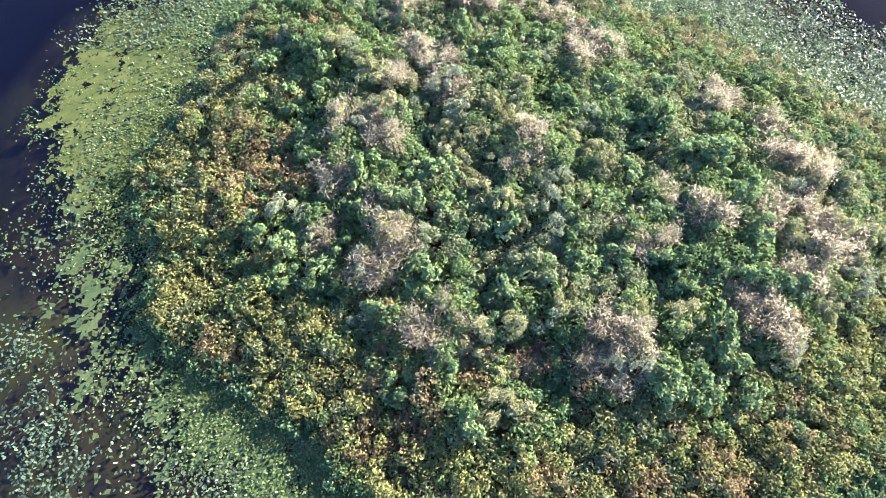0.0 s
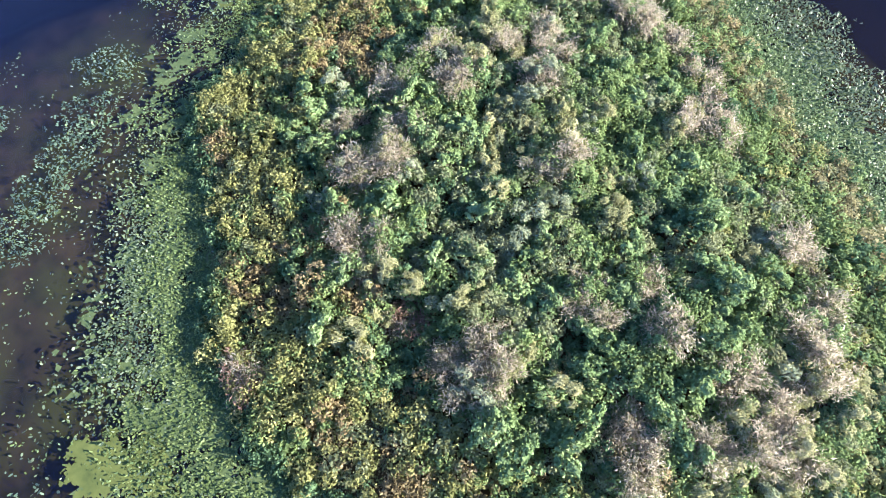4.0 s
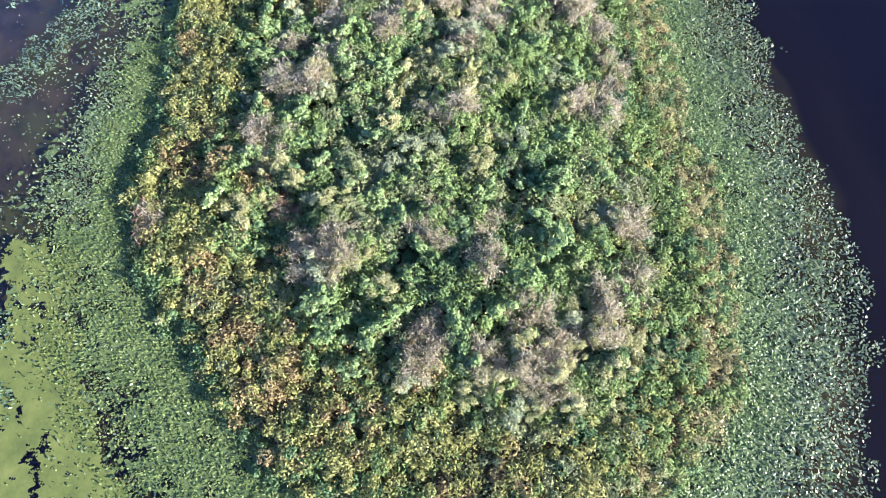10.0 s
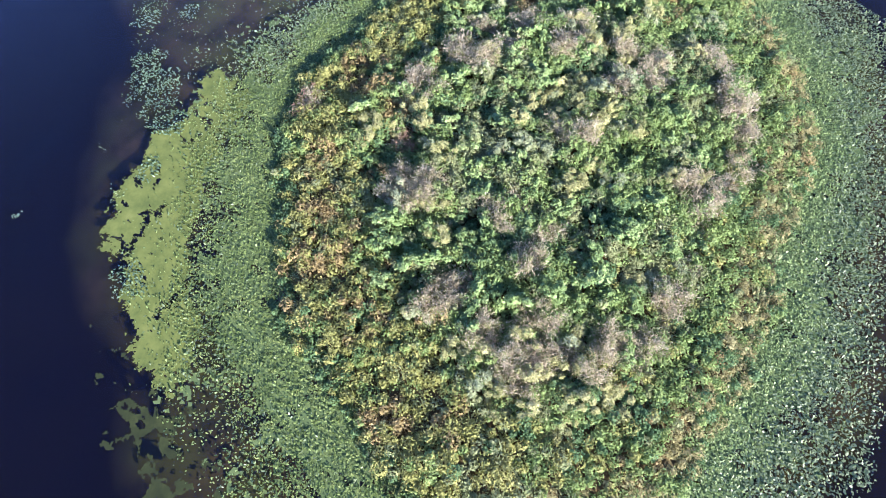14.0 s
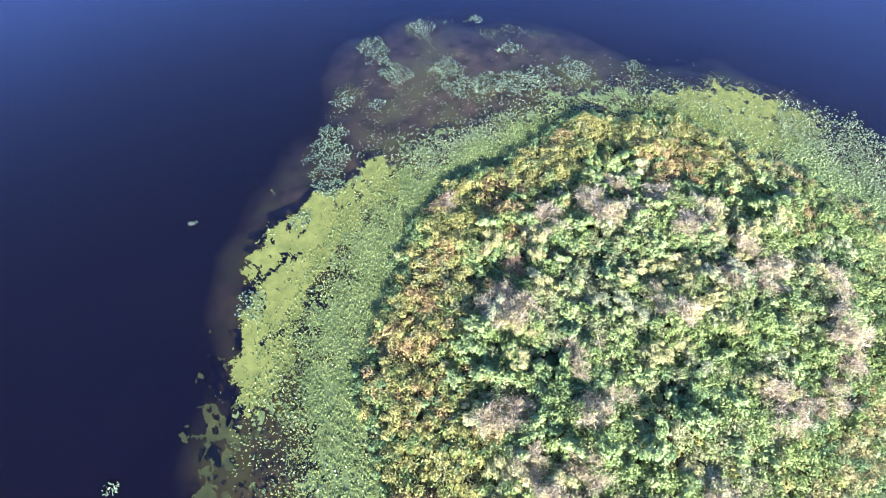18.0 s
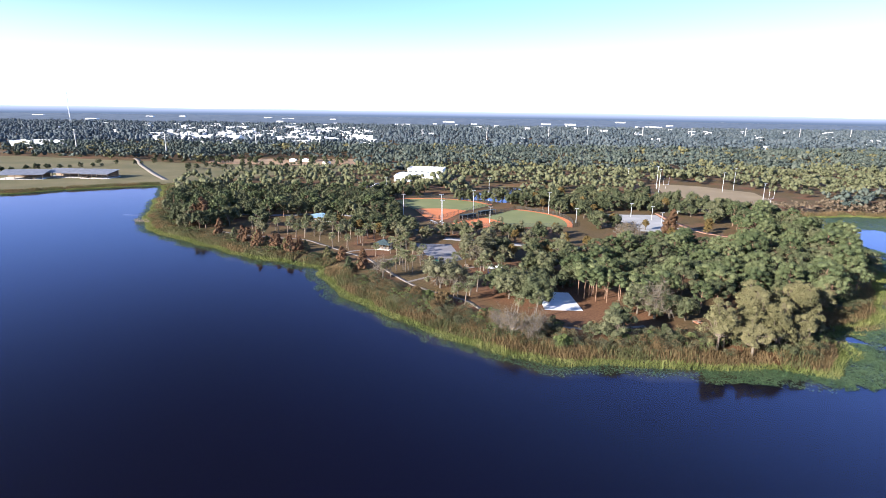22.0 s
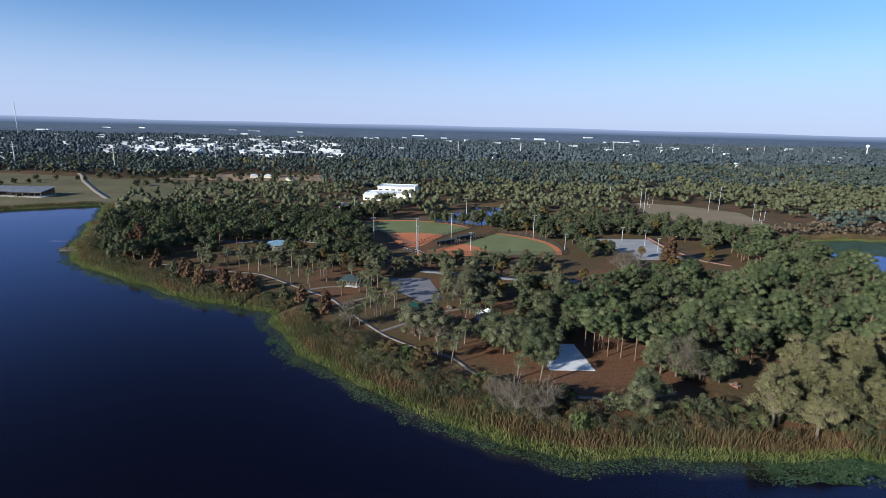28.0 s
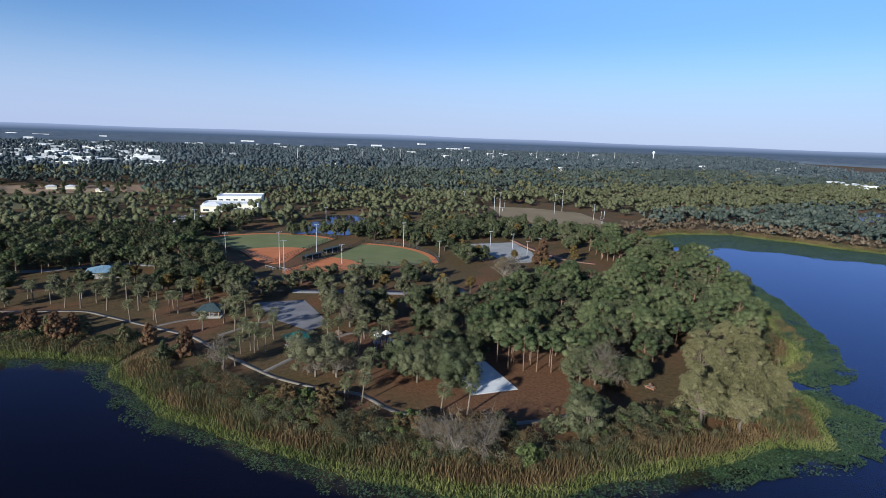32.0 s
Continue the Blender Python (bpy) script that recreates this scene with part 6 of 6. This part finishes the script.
def radio_mast(at, h):
    ob = thing("radio_mast", (*at, 1.0), "very tall thin steel radio mast above the far treetops", "mast")
    for i in range(3):
        a = 2.094 * i
        x, y = math.cos(a) * 1.3, math.sin(a) * 1.3
        part("leg", tubes_mesh("leg", [([(x, y, -0.5), (x, y, h)], [0.35, 0.3])], M_METAL, 5), ob)
    for k in range(1, int(h / 6)):
        part("brace", box_mesh("brace", (2.8, 2.8, 0.35), M_METAL, 6 * k), ob)
    part("antenna", tubes_mesh("antenna", [([(0, 0, h - 1), (0, 0, h + 9)], [0.3, 0.15])], M_METAL, 5), ob)


radio_mast((-1030, 1820), 102)

# ---- playing field and open yards ----
sheet("playing_field", [(184, 450), (204, 508), (236, 492), (261, 455), (243, 398), (196, 397)], 1.03, material("worn tan grass", [(0.16, 0.122, 0.075), (0.245, 0.19, 0.12)], 0.95, 0.05, fine=12, spec=0.1), "tan dormant grass playing field between woods", "field")
sheet("yard", [(-232, 666), (-145, 652), (-66, 660), (-70, 728), (-180, 728), (-236, 706)], 1.03, material("reddish bare yard", [(0.24, 0.13, 0.08), (0.3, 0.24, 0.15)], 0.95, 0.03, fine=10, spec=0.1), "reddish bare yard with small huts", "yard")


def goal(at, turn):
    ob = thing("goalpost", (*at, 1.0), "white football goalpost on the tan playing field", "goalpost", turn=turn)
    part("post", tubes_mesh("post", [([(0, 0, -0.2), (0, 0, 3)], [0.12, 0.12])], M_ROOFW, 8), ob)
    part("crossbar", box_mesh("crossbar", (7, 0.16, 0.16), M_ROOFW, 3.0), ob)
    for s in (-3.45, 3.45):
        part("upright", tubes_mesh("upright", [([(s, 0, 3.05), (s, 0, 9)], [0.08, 0.07])], M_ROOFW, 8), ob)


goal((240, 405), 30)
goal((200, 478), 30)

sheet("meadow", [(-640, 452), (-350, 446), (-292, 450), (-262, 470), (-232, 484), (-208, 492), (-196, 486), (-168, 518), (-126, 564), (-70, 590), (-74, 648), (-145, 643), (-235, 657), (-337, 688), (-452, 726), (-660, 742)], 1.04,
      material("dry meadow grass", [(0.07, 0.072, 0.036), (0.115, 0.1, 0.052), (0.17, 0.14, 0.08)], 0.95, 0.025, 8, fine=20, spec=0.1), "dry tan meadow along the far lake shore", "meadow")


# ---- small things of the park ----
M_PAINT = material("white plastic panel", [(0.6, 0.6, 0.6), (0.75, 0.75, 0.75)], 0.5, 1.0)
M_NAVY = material("dark blue plastic", [(0.02, 0.035, 0.09), (0.04, 0.06, 0.13)], 0.5, 1.0)


def play_set(at, turn):
    ob = thing("play_structure", (*at, 1.0), "playground climbing frame with white roofs and dark blue slide", "playground", turn=turn)
    for x in (-1.6, 1.6):
        for dx in (-0.7, 0.7):
            for dy in (-0.7, 0.7):
                part("post", box_mesh("post", (0.12, 0.12, 3.4), M_NAVY), ob).location = (x + dx, dy, 0)
        part("deck", box_mesh("deck", (1.5, 1.5, 0.1), M_NAVY, 1.4), ob).location = (x, 0, 0)
        bm = bmesh.new()
        bmesh.ops.create_cone(bm, segments=4, radius1=1.5, radius2=0.1, depth=0.9, cap_ends=True, matrix=pose(x, 0, 3.75, 0, 0, 45))
        part("canopy", bm_mesh("canopy", bm, M_PAINT), ob)
    part("bridge", box_mesh("bridge", (1.7, 0.9, 0.08), M_WOOD, 1.4), ob)
    part("slide", tubes_mesh("slide", [([(2.3, 0, 1.5), (3.4, 0, 0.7), (4.4, 0, 0.25)], [0.35, 0.35, 0.35])], M_PAINT, 8), ob)


play_set((16.8, 239), 20)


def picnic_table(at, turn):
    ob = thing("picnic_table", (*at, 1.0), "weathered wooden picnic table under the pines", "table", "picnic tables", turn)
    part("tabletop", box_mesh("tabletop", (1.8, 0.8, 0.06), M_WOOD, 0.72), ob)
    for s in (-1, 1):
        part("bench", box_mesh("bench", (1.8, 0.28, 0.05), M_WOOD, 0.43), ob).location = (0, s * 0.72, 0)
        part("leg", box_mesh("leg", (0.1, 1.5, 0.72), M_WOOD), ob).location = (s * 0.7, 0, 0)


for x, y in ((70, 208), (73, 209.5), (76, 211), (79, 212.5), (-30, 283), (8, 252)):
    picnic_table((x, y), R.uniform(0, 180))


def stump_pile(at):
    ob = thing("log_pile", (*at, 1.0), "small heap of cut reddish logs and pale branches on the grass", "log pile")
    for k in range(14):
        a, q = R.uniform(0, 6.28), R.uniform(0, 1.3)
        p = Vector((math.cos(a) * q, math.sin(a) * q, 0.15 + 0.35 * (1.3 - q)))
        d = Vector((math.cos(a + 1.2), math.sin(a + 1.2), R.uniform(-0.1, 0.3))) * R.uniform(0.5, 1.2)
        part("log", tubes_mesh("log", [([p - d, p + d], [0.16, 0.13])], M_PALE if k % 3 else M_RUSTWOOD, 7), ob)


M_RUSTWOOD = material("fresh red-brown timber", [(0.25, 0.1, 0.06), (0.36, 0.17, 0.1)], 0.9, 2.0)
stump_pile((68.5, 191.8))


def pier(at, turn):
    ob = thing("fishing_pier", (*at, 0.0), "small weathered wooden fishing pier at the shore's tip", "pier", turn=turn)
    for i in range(20):
        part("plank", box_mesh("plank", (0.38, 2.2, 0.06), M_WOOD, 0.62), ob).location = (i * 0.4, 0, 0)
    for i in range(4):
        for s in (-1, 1):
            part("post", box_mesh("post", (0.16, 0.16, 2.6), M_WOOD, -1.0), ob).location = (i * 2.5, s * 1.05, 0)
    for s in (-1, 1):
        part("rail", box_mesh("rail", (7.8, 0.08, 0.1), M_WOOD, 1.5), ob).location = (3.8, s * 1.05, 0)


pier((-151, 343), 172)


def car(at, turn, mat, text):
    ob = thing("car", (*at, 1.08), text + " car parked beside the building", "car", "parked cars", turn)
    bm = bmesh.new()
    add_box(bm, -2.1, -0.85, 0.3, 2.1, 0.85, 0.85)
    bmesh.ops.bevel(bm, geom=bm.edges[:], offset=0.12, segments=2, affect="EDGES")
    part("body", bm_mesh("body", bm, mat), ob)
    bm = bmesh.new()
    v = add_box(bm, -1.2, -0.75, 0.83, 0.9, 0.75, 1.4)
    for q in v[4:]:
        q.co.x *= 0.72
        q.co.y *= 0.85
    part("cabin", bm_mesh("cabin", bm, M_GLASS), ob)
    part("roof", box_mesh("roof", (1.4, 1.2, 0.04), mat, 1.4), ob)
    for x in (-1.3, 1.3):
        for y in (-0.82, 0.82):
            bm = bmesh.new()
            bmesh.ops.create_cone(bm, segments=14, radius1=0.33, radius2=0.33, depth=0.22, cap_ends=True, matrix=pose(x, y, 0.33, 90, 0, 0))
            wheel = part("wheel", bm_mesh("wheel", bm, M_DARK), ob)
            bm = bmesh.new()
            bmesh.ops.create_cone(bm, segments=10, radius1=0.19, radius2=0.19, depth=0.24, cap_ends=True, matrix=pose(x, y, 0.33, 90, 0, 0))
            part("rim", bm_mesh("rim", bm, M_METAL), wheel)


CARS = [(material("white car paint", [(0.7, 0.7, 0.7), (0.75, 0.75, 0.75)], 0.3, 1.0), "white"), (material("silver car paint", [(0.4, 0.41, 0.43), (0.5, 0.5, 0.52)], 0.3, 1.0, metal=0.5), "silver"),
        (material("dark car paint", [(0.03, 0.03, 0.04), (0.05, 0.05, 0.06)], 0.3, 1.0), "black"), (material("red car paint", [(0.3, 0.03, 0.03), (0.35, 0.05, 0.04)], 0.3, 1.0), "red")]
sheet("car_park", [(-52, 470), (-22, 468), (-20, 500), (-50, 502)], 1.05, M_ASPHALT, "grey asphalt car park beside the civic building", "car park")
for i in range(18):
    m, text = CARS[R.integers(0, 4) if i % 3 else 0]
    car((-49 + 3.1 * (i % 9), 475 + 16 * (i // 9)), 90 + R.uniform(-3, 3), m, text)

# small trees in rows over the meadow and along the road behind it
row = [(-574 + 26 * i + R.normal(0, 5), 733 - 1.9 * i + R.normal(0, 5)) for i in range(20)] + [(-330 + 15 * i + R.normal(0, 4), 640 + 4 * i + R.normal(0, 6)) for i in range(16)]
row += [(-395 + 7 * i, 560 + 5.5 * i + R.normal(0, 2)) for i in range(12)] + [(-230 + 13 * i, 615 + 3.5 * i + R.normal(0, 6)) for i in range(12)] + [(R.uniform(-700, -450), R.uniform(760, 880)) for i in range(30)]
row += [(R.uniform(-300, -80), R.uniform(655, 730)) for i in range(46)] + [(-225 + 9 * i + R.normal(0, 3), 600 + 1.5 * i + R.normal(0, 9)) for i in range(17)]
plant("young_tree", OAKS, row, "small round tree on the dry meadow", "tree", "young trees on the meadow", 0.4, 0.8)
ribbon("road", [(-330, 715), (-314, 688), (-290, 640), (-266, 600), (-240, 556), (-214, 516)], 5, 1.06, M_PATH, "pale curving track down the meadow to the lake", "road")
ribbon("road", [(-640, 520), (-480, 512), (-400, 516), (-350, 514)], 4, 1.06, M_CONC, "pale track across the meadow", "road")
